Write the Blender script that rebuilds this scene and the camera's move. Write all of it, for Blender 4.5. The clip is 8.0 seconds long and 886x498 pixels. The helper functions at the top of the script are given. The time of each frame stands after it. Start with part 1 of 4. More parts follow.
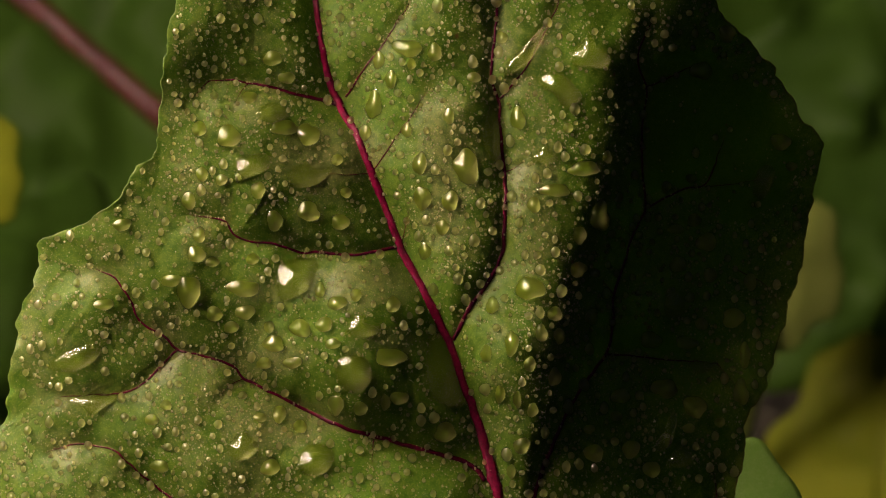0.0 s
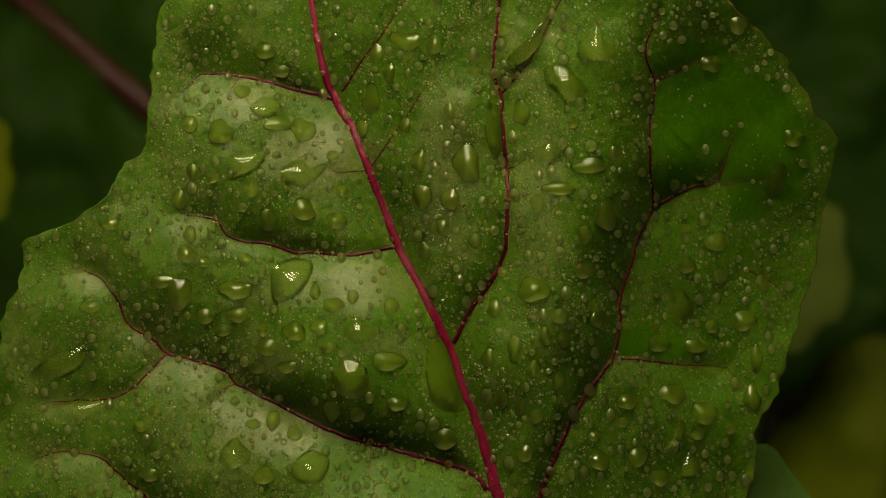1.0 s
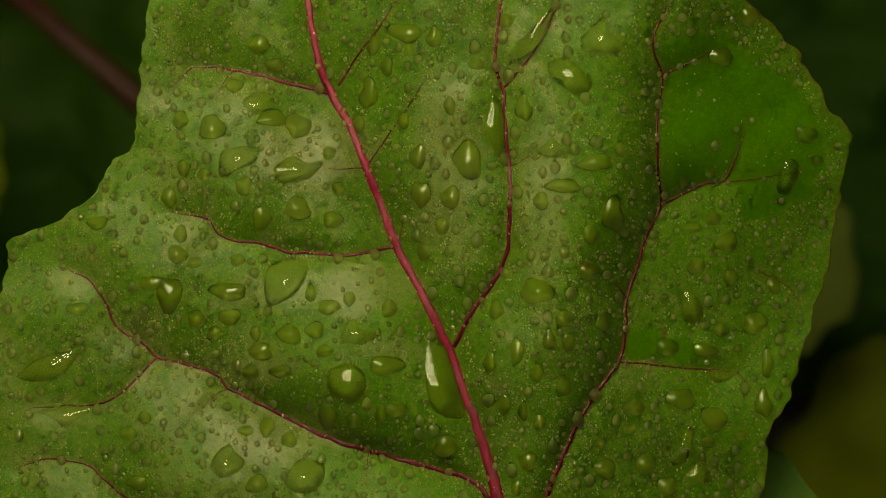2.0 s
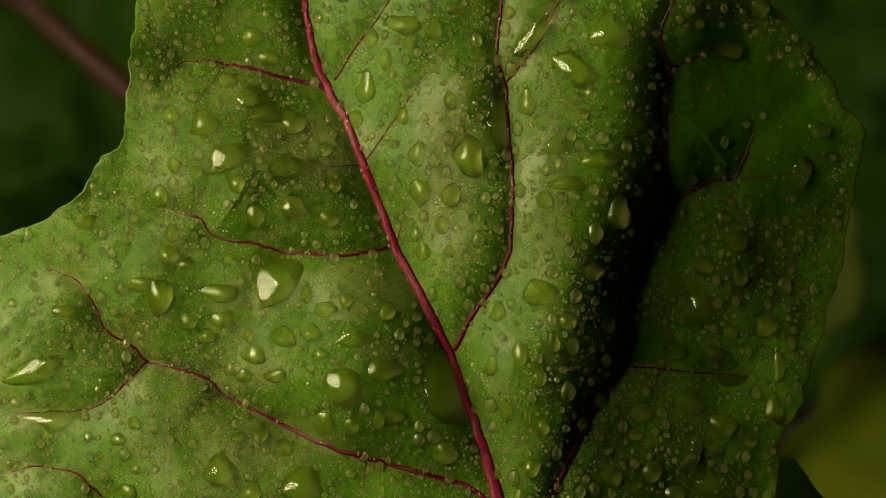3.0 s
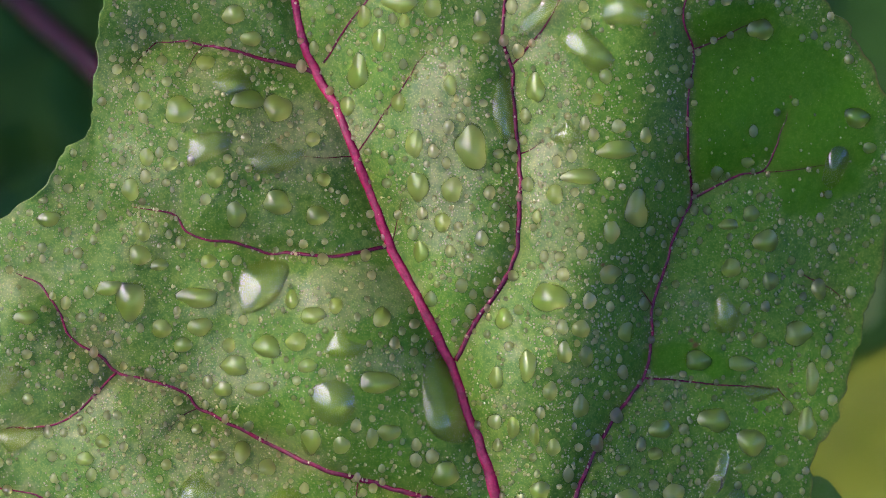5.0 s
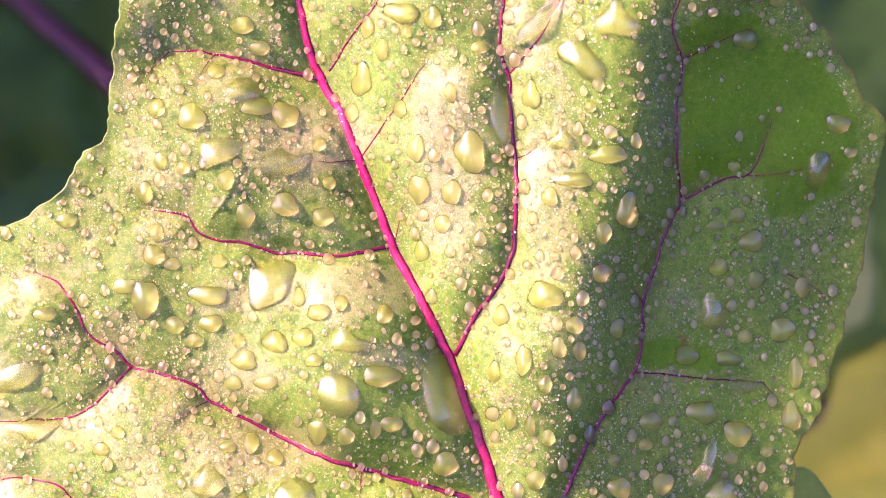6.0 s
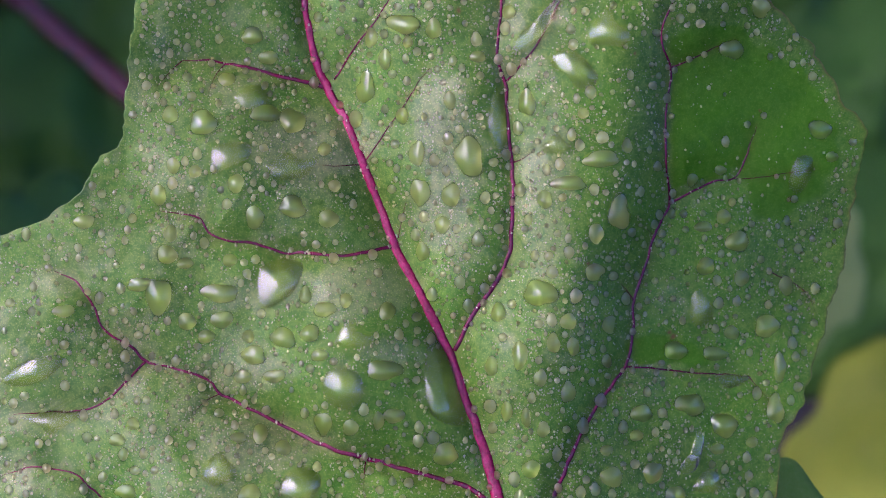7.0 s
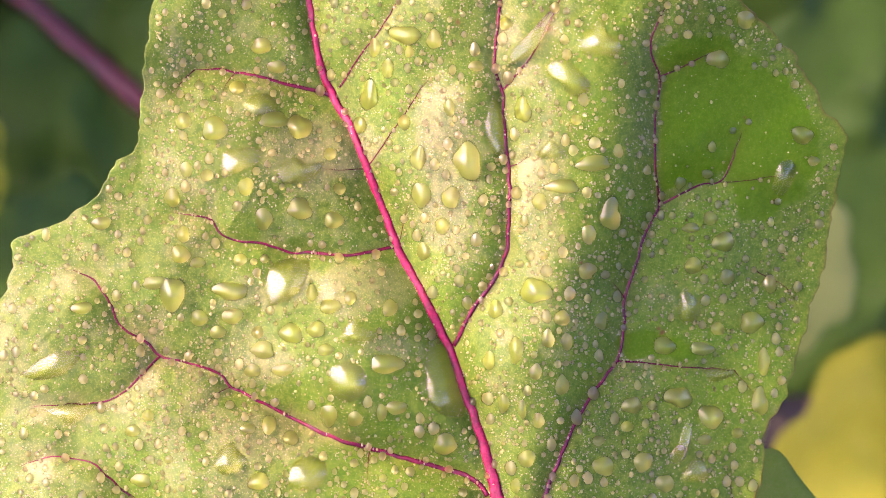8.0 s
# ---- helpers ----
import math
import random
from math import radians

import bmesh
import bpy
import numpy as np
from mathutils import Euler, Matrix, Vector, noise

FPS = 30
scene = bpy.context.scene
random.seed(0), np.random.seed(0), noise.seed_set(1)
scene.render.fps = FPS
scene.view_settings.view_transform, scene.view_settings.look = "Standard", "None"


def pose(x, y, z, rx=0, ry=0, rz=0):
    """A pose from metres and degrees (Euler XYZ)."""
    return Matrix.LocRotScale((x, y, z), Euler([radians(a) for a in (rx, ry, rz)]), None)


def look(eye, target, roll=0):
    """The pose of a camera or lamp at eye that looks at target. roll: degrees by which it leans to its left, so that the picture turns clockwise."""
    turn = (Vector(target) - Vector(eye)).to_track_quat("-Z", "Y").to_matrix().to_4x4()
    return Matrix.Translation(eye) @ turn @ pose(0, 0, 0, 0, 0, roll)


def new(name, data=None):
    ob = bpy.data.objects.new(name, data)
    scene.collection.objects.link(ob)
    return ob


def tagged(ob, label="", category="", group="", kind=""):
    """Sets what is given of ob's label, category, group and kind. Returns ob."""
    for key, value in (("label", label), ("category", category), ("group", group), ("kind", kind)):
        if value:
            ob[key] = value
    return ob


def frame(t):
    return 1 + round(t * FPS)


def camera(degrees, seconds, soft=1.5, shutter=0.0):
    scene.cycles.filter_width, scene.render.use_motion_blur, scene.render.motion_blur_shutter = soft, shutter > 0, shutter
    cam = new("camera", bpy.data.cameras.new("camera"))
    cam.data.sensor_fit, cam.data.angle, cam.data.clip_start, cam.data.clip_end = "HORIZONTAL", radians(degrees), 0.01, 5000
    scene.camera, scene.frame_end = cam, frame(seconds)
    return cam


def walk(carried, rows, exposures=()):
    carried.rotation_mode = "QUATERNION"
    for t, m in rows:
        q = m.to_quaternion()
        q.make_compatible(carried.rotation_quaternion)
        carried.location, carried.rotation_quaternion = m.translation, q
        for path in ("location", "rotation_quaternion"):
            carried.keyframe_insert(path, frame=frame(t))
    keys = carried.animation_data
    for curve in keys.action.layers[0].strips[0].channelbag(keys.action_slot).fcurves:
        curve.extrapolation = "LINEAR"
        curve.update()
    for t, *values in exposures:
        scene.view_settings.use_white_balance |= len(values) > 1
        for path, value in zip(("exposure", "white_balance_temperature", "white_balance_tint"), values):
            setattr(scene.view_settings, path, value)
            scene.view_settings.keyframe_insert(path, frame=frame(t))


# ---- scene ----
# A wet beet leaf close up. LEAN turns the leaf's own frame (x along its width, -y out of its upper side,
# z up its midrib) into the garden: the leaf leans back, the camera looks down on it square on.
LEAN = Matrix.Translation((0, 0, 0.42)) @ Matrix.Rotation(radians(-40), 4, "X")
FAR = 0.4225          # the distance from which the leaf's plan was drawn, in metres


def at_leaf(x, y, z):
    return LEAN @ Vector((x, y, z))


# ---- camera ----
cam = camera(20.15, 8.0, soft=1.0)
cam.data.dof.use_dof = True
cam.data.dof.aperture_fstop = 22


def stand(nearer, x=0.0, z=0.0):
    """The camera's pose, square on to the leaf, that many times nearer than at first."""
    return look(at_leaf(x, -0.45 / nearer, z), at_leaf(x, 0, z))


PATH = [(0.0, stand(1.000)), (1.0, stand(1.0385)), (2.0, stand(1.077)), (3.0, stand(1.1155)),
        (3.5, stand(1.135)), (3.9, stand(1.150)), (4.1, stand(1.195)), (4.3, stand(1.262)), (4.6, stand(1.252)),
        (5.2, stand(1.219)), (6.0, stand(1.174)), (7.0, stand(1.119)), (8.0, stand(1.065))]
EXPOSURES = [(0.0, -1.75, 7000, 50), (0.5, -2.75, 7000, 30), (1.0, -3.1, 7600, 6), (1.5, -3.2, 8300, -2), (2.0, -3.2, 8300, -2), (3.0, -2.75, 7700, 4),
             (3.5, -2.08, 7000, 32), (3.9, -1.7, 7000, 38), (4.0, -1.4, 6800, 36), (4.1, 0.8, 6000, 32), (4.4, 4.15, 5000, 30), (4.7, 4.2, 5000, 32), (5.4, 4.7, 5700, 46),
             (5.8, 5.13, 5700, 92), (6.1, 5.13, 5700, 92), (6.5, 4.93, 5650, 80), (7.0, 4.5, 5050, 54), (7.5, 4.72, 5100, 58), (7.7, 4.95, 5700, 48), (8.0, 5.45, 6600, 68)]
walk(cam, PATH, EXPOSURES)

# ---- light ----
TO_SUN = (LEAN.to_3x3() @ Vector((-0.75, -0.40, 0.52))).normalized()
world = bpy.data.worlds.new("sky")
scene.world = world
world.use_nodes = True
sky = world.node_tree.nodes.new("ShaderNodeTexSky")
sky.sky_type, sky.sun_disc = "NISHITA", False
sky.air_density, sky.dust_density = 0.24, 0.8
sky.sun_elevation = math.asin(TO_SUN.z)
sky.sun_rotation = math.atan2(TO_SUN.x, TO_SUN.y)
world.node_tree.links.new(sky.outputs[0], world.node_tree.nodes["Background"].inputs[0])
world.node_tree.nodes["Background"].inputs[1].default_value = 0.036
sun = new("sun", bpy.data.lights.new("sun", "SUN"))
sun.data.energy, sun.data.angle, sun.data.color = 5.0, radians(4), (1.0, 0.61, 0.42)
sun.matrix_world = look(TO_SUN * 5, (0, 0, 0))


# ---- materials ----
def material(name):
    m = bpy.data.materials.new(name)
    m.use_nodes = True
    n = m.node_tree
    return m, n, n.nodes["Principled BSDF"], n.nodes["Material Output"]


def node(tree, kind, **values):
    n = tree.nodes.new(kind)
    for key, value in values.items():
        n.inputs[key.replace("_", " ")].default_value = value
    return n


def ramp(tree, source, *stops):
    r = tree.nodes.new("ShaderNodeValToRGB")
    while len(r.color_ramp.elements) < len(stops):
        r.color_ramp.elements.new(0.5)
    for e, (place, colour) in zip(r.color_ramp.elements, stops):
        e.position, e.color = place, (*colour, 1)
    tree.links.new(source, r.inputs[0])
    return r.outputs[0]


def blend(tree, factor, a, b, how="MIX"):
    m = tree.nodes.new("ShaderNodeMix")
    m.data_type, m.blend_type = "RGBA", how
    for value, socket in ((factor, m.inputs[0]), (a, m.inputs[6]), (b, m.inputs[7])):
        if isinstance(value, (int, float)):
            socket.default_value = value
        elif isinstance(value, tuple):
            socket.default_value = (*value, 1)
        else:
            tree.links.new(value, socket)
    return m.outputs[2]


def leaf_material(name, dark, light, pale, gloss=0.38, through_light=0.25, stain=True):
    m, t, p, out = material(name)
    place = t.nodes.new("ShaderNodeTexCoord").outputs["Object"]
    big = node(t, "ShaderNodeTexNoise", Scale=38.0, Detail=5.0, Roughness=0.6)
    fine = node(t, "ShaderNodeTexNoise", Scale=900.0, Detail=3.0)
    warp = node(t, "ShaderNodeTexNoise", Scale=220.0, Detail=2.0)
    net = node(t, "ShaderNodeTexVoronoi", Scale=340.0)
    net.feature = "DISTANCE_TO_EDGE"
    cells = node(t, "ShaderNodeTexVoronoi", Scale=2700.0)
    grain = node(t, "ShaderNodeTexNoise", Scale=2600.0, Detail=3.0, Roughness=0.7)
    for n in (big, fine, warp, cells, grain):
        t.links.new(place, n.inputs["Vector"])
    bent = t.nodes.new("ShaderNodeVectorMath")
    bent.operation = "MULTIPLY_ADD"
    bent.inputs[1].default_value = (0.004, 0.004, 0.004)
    t.links.new(warp.outputs["Color"], bent.inputs[0])
    t.links.new(place, bent.inputs[2])
    t.links.new(bent.outputs[0], net.inputs["Vector"])
    colour = ramp(t, big.outputs[0], (0.32, dark), (0.68, light))
    lines = ramp(t, net.outputs["Distance"], (0.0, (1, 1, 1)), (0.09, (0, 0, 0)))
    colour = blend(t, ramp(t, fine.outputs[0], (0.4, (0, 0, 0)), (0.7, (0.22, 0.22, 0.22))), colour, pale)
    colour = blend(t, ramp(t, grain.outputs[0], (0.52, (0, 0, 0)), (0.68, (0.42, 0.42, 0.42))), colour, pale)
    specks = t.nodes.new("ShaderNodeMath")
    specks.operation = "MULTIPLY"
    specks.inputs[1].default_value = 0.8
    t.links.new(ramp(t, cells.outputs["Distance"], (0.05, (1, 1, 1)), (0.40, (0, 0, 0))), specks.inputs[0])
    if stain:
        bare = t.nodes.new("ShaderNodeAttribute")
        bare.attribute_name = "bloom_sheen"
        share = node(t, "ShaderNodeMapRange")
        share.inputs["From Max"].default_value = 0.45
        share.inputs["To Min"].default_value, share.inputs["To Max"].default_value = 0.38, 1.0
        t.links.new(bare.outputs["Fac"], share.inputs["Value"])
        t.links.new(share.outputs[0], specks.inputs[1])
    colour = blend(t, specks.outputs[0], colour, pale)
    faint = t.nodes.new("ShaderNodeMath")
    faint.operation = "MULTIPLY"
    faint.inputs[1].default_value = 0.12
    t.links.new(lines, faint.inputs[0])
    colour = blend(t, faint.outputs[0], colour, pale)
    if stain:
        # Leaf under drops painted lighter, in place of light that the drops focus.
        drop_lit = t.nodes.new("ShaderNodeAttribute")
        drop_lit.attribute_name = "wet"
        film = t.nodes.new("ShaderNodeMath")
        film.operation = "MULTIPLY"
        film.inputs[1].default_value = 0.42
        t.links.new(drop_lit.outputs["Fac"], film.inputs[0])
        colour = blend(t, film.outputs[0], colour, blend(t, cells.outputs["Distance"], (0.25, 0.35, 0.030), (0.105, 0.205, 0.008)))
        flood = t.nodes.new("ShaderNodeAttribute")
        flood.attribute_name = "film"
        soft_film = t.nodes.new("ShaderNodeMath")
        soft_film.operation = "MULTIPLY"
        soft_film.inputs[1].default_value = 0.5
        t.links.new(flood.outputs["Fac"], soft_film.inputs[0])
        colour = blend(t, soft_film.outputs[0], colour, blend(t, big.outputs[0], (0.012, 0.080, 0.001), (0.032, 0.135, 0.002)))
        near = t.nodes.new("ShaderNodeAttribute")
        near.attribute_name = "flush"
        bloom_sheen = t.nodes.new("ShaderNodeAttribute")
        bloom_sheen.attribute_name = "bloom_sheen"
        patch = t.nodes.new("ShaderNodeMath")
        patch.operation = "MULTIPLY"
        t.links.new(bloom_sheen.outputs["Fac"], patch.inputs[0])
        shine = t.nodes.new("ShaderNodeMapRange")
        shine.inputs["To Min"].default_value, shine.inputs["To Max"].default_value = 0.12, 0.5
        t.links.new(bloom_sheen.outputs["Fac"], shine.inputs["Value"])
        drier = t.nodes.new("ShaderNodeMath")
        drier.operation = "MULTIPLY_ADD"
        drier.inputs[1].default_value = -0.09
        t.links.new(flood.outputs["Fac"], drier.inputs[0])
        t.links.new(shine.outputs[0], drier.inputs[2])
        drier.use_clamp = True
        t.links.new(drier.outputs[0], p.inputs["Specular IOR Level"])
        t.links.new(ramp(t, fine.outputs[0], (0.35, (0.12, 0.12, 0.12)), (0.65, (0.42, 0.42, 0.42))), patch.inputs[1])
        # Bloom colour, with the sheen of warm sun painted into it.
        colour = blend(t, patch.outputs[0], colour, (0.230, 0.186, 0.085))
        colour = blend(t, near.outputs["Fac"], colour, (0.11, 0.008, 0.016))
    t.links.new(colour, p.inputs["Base Color"])
    p.inputs["Roughness"].default_value = gloss
    p.inputs["Specular IOR Level"].default_value = 0.10
    rough = ramp(t, big.outputs[0], (0.3, (gloss,) * 3), (0.7, (gloss + 0.14,) * 3))
    t.links.new(blend(t, flood.outputs["Fac"], rough, (0.28, 0.28, 0.28)) if stain else rough, p.inputs["Roughness"])
    bump = node(t, "ShaderNodeBump", Strength=0.07, Distance=0.0003)
    t.links.new(lines, bump.inputs["Height"])
    bump.invert = True
    bump2 = node(t, "ShaderNodeBump", Strength=0.85, Distance=0.00003)
    bump2.invert = True
    t.links.new(cells.outputs["Distance"], bump2.inputs["Height"])
    if stain:
        calm = t.nodes.new("ShaderNodeMath")
        calm.operation = "MULTIPLY_ADD"
        calm.inputs[1].default_value = -0.8
        t.links.new(flood.outputs["Fac"], calm.inputs[0])
        t.links.new(share.outputs[0], calm.inputs[2])
        calm.use_clamp = True
        t.links.new(calm.outputs[0], bump2.inputs["Strength"])
    t.links.new(bump.outputs[0], bump2.inputs["Normal"])
    t.links.new(bump2.outputs[0], p.inputs["Normal"])
    glow = node(t, "ShaderNodeBsdfTranslucent")
    t.links.new(blend(t, 0.6, colour, (0.20, 0.42, 0.02)), glow.inputs[0])
    mix = t.nodes.new("ShaderNodeMixShader")
    mix.inputs[0].default_value = through_light
    t.links.new(p.outputs[0], mix.inputs[1])
    t.links.new(glow.outputs[0], mix.inputs[2])
    t.links.new(mix.outputs[0], out.inputs[0])
    return m


def vein_material(name, a, b):
    m, t, p, out = material(name)
    place = t.nodes.new("ShaderNodeTexCoord").outputs["Object"]
    n = node(t, "ShaderNodeTexNoise", Scale=700.0, Detail=7.0, Roughness=0.8)
    t.links.new(place, n.inputs["Vector"])
    t.links.new(ramp(t, n.outputs[0], (0.35, a), (0.7, b)), p.inputs["Base Color"])
    bump = node(t, "ShaderNodeBump", Strength=0.7, Distance=0.0003)
    t.links.new(n.outputs[0], bump.inputs["Height"])
    t.links.new(bump.outputs[0], p.inputs["Normal"])
    p.inputs["Roughness"].default_value = 0.16
    p.inputs["Specular IOR Level"].default_value = 0.32
    p.inputs["Subsurface Weight"].default_value = 0.15
    p.inputs["Subsurface Radius"].default_value = (0.001, 0.0003, 0.0003)
    return m


def water_material(name, bent_share, inner_share, glint_share, colour, gloss, mirror, rim_share, inner_mirror):
    m, t, p, out = material(name)
    clear = node(t, "ShaderNodeBsdfTransparent")
    bent = node(t, "ShaderNodeBsdfRefraction", Roughness=0.0, IOR=1.33)
    # Yellow-green glow in place of light that a drop focuses on its far side.
    inner = node(t, "ShaderNodeBsdfTranslucent", Color=(*colour, 1))
    shine = node(t, "ShaderNodeBsdfGlossy", Roughness=gloss)
    facing = node(t, "ShaderNodeLayerWeight", Blend=0.5)
    steep = t.nodes.new("ShaderNodeMath")
    steep.operation = "POWER"
    steep.inputs[1].default_value = 5.0
    t.links.new(facing.outputs["Facing"], steep.inputs[0])
    edge = t.nodes.new("ShaderNodeMath")
    edge.operation = "MULTIPLY_ADD"
    edge.inputs[1].default_value, edge.inputs[2].default_value = rim_share, mirror
    t.links.new(steep.outputs[0], edge.inputs[0])
    inside_too = node(t, "ShaderNodeFresnel", IOR=1.33)
    both = t.nodes.new("ShaderNodeMix")
    both.inputs[0].default_value = inner_mirror
    t.links.new(edge.outputs[0], both.inputs[2])
    t.links.new(inside_too.outputs[0], both.inputs[3])
    edge = both
    last = clear
    # Pale diffuse share that brightens small drops: glints put into the colour.
    glint_tint = node(t, "ShaderNodeBsdfDiffuse", Color=(0.74, 0.80, 0.40, 1))
    for share, shader in ((bent_share, bent), (inner_share, inner), (glint_share, glint_tint), (edge, shine)):
        mix = t.nodes.new("ShaderNodeMixShader")
        if isinstance(share, float):
            mix.inputs[0].default_value = share
        else:
            t.links.new(share.outputs[0], mix.inputs[0])
        t.links.new(last.outputs[0], mix.inputs[1])
        t.links.new(shader.outputs[0], mix.inputs[2])
        last = mix
    t.links.new(last.outputs[0], out.inputs[0])
    return m


def soil_material():
    m, t, p, out = material("soil")
    place = t.nodes.new("ShaderNodeTexCoord").outputs["Object"]
    n = node(t, "ShaderNodeTexNoise", Scale=14.0, Detail=9.0, Roughness=0.65)
    g = node(t, "ShaderNodeTexVoronoi", Scale=60.0)
    for k in (n, g):
        t.links.new(place, k.inputs["Vector"])
    t.links.new(ramp(t, n.outputs[0], (0.3, (0.010, 0.010, 0.005)), (0.7, (0.034, 0.034, 0.018))), p.inputs["Base Color"])
    bump = node(t, "ShaderNodeBump", Strength=0.8, Distance=0.02)
    t.links.new(g.outputs["Distance"], bump.inputs["Height"])
    t.links.new(bump.outputs[0], p.inputs["Normal"])
    p.inputs["Roughness"].default_value = 0.95
    return m


def cloud_material():
    m, t, p, out = material("cloud")
    p = node(t, "ShaderNodeBsdfTranslucent", Color=(0.44, 0.56, 0.66, 1))
    along = t.nodes.new("ShaderNodeSeparateXYZ")
    t.links.new(t.nodes.new("ShaderNodeTexCoord").outputs["Object"], along.inputs[0])
    dense = t.nodes.new("ShaderNodeMapRange")
    dense.inputs["From Min"].default_value, dense.inputs["From Max"].default_value = -45, 45
    t.links.new(along.outputs[0], dense.inputs["Value"])
    clear = node(t, "ShaderNodeBsdfTransparent")
    mix = t.nodes.new("ShaderNodeMixShader")
    t.links.new(dense.outputs[0], mix.inputs[0])
    t.links.new(clear.outputs[0], mix.inputs[1])
    t.links.new(p.outputs[0], mix.inputs[2])
    t.links.new(mix.outputs[0], out.inputs[0])
    return m


GREEN = leaf_material("leaf_green", (0.010, 0.056, 0.002), (0.030, 0.118, 0.003), (0.20, 0.29, 0.028))
BACK_GREEN = leaf_material("leaf_green_behind", (0.012, 0.048, 0.004), (0.030, 0.092, 0.008), (0.060, 0.12, 0.018), 0.5, 0.2, False)
LOW_GREEN = leaf_material("leaf_green_low", (0.04, 0.12, 0.015), (0.08, 0.19, 0.02), (0.12, 0.2, 0.05), 0.5, 0.3, False)
YELLOW = leaf_material("leaf_yellowing", (0.085, 0.125, 0.005), (0.16, 0.20, 0.008), (0.17, 0.20, 0.018), 0.5, 0.25, False)
PALE_GREEN = leaf_material("leaf_pale", (0.12, 0.18, 0.03), (0.19, 0.25, 0.05), (0.22, 0.27, 0.07), 0.5, 0.25, False)
RED = vein_material("vein_red", (0.070, 0.002, 0.009), (0.22, 0.007, 0.042))
VEIN_RED = vein_material("side_vein_red", (0.030, 0.0012, 0.005), (0.12, 0.004, 0.020))
DULL_RED = vein_material("stalk_red", (0.050, 0.012, 0.010), (0.11, 0.030, 0.024))
WATER = water_material("water", 0.47, 0.33, 0.0, (0.94, 0.99, 0.38), 0.025, 0.09, 0.5, 0.74)
POOL_WATER = water_material("pool_water", 0.35, 0.20, 0.0, (0.92, 0.98, 0.40), 0.025, 0.10, 0.5, 0.70)
SMALL_WATER = water_material("small_drop_water", 0.34, 0.37, 0.03, (0.94, 0.98, 0.38), 0.035, 0.10, 0.4, 0.70)
WATER_RIM = water_material("water_rim", 0.92, 0.26, 0.0, (0.92, 0.99, 0.38), 0.03, 0.050, 0.5, 0.90)
DEW = water_material("dew", 0.0, 0.22, 0.16, (0.94, 0.97, 0.42), 0.08, 0.055, 0.4, 0.20)
SOIL = soil_material()
CLOUD = cloud_material()

# ---- plan of the leaf, in millimetres across and up from its middle ----
OUTLINE = [(48.5, 48.0), (51.2, 41.3), (57.1, 35.7), (62.1, 28.6), (65.0, 23.1), (68.6, 18.3), (66.9, 11.6), (65.5, 2.0), (63.0, -7.6),
           (60.7, -16.2), (57.6, -26.2), (54.8, -31.0), (53.3, -42.2), (46.6, -61.2), (28.4, -75.6), (11.1, -78.5), (-17.6, -82.3),
           (-60.7, -74.6), (-92.4, -55.5), (-91.4, -42.1), (-83.7, -34.4), (-78.9, -31.0), (-78.4, -22.9), (-77.2, -16.2), (-76.1, -10.4), (-73.0, -4.7), (-73.2, 0.9), (-69.8, 2.8), (-65.5, 4.4), (-59.3, 8.5),
           (-55.9, 14.0), (-52.5, 17.1), (-51.3, 23.1), (-50.4, 32.7), (-48.8, 42.2), (-43.5, 61.4), (-32.0, 82.5), (-12.8, 95.9), (11.1, 88.2), (35.1, 67.2)]
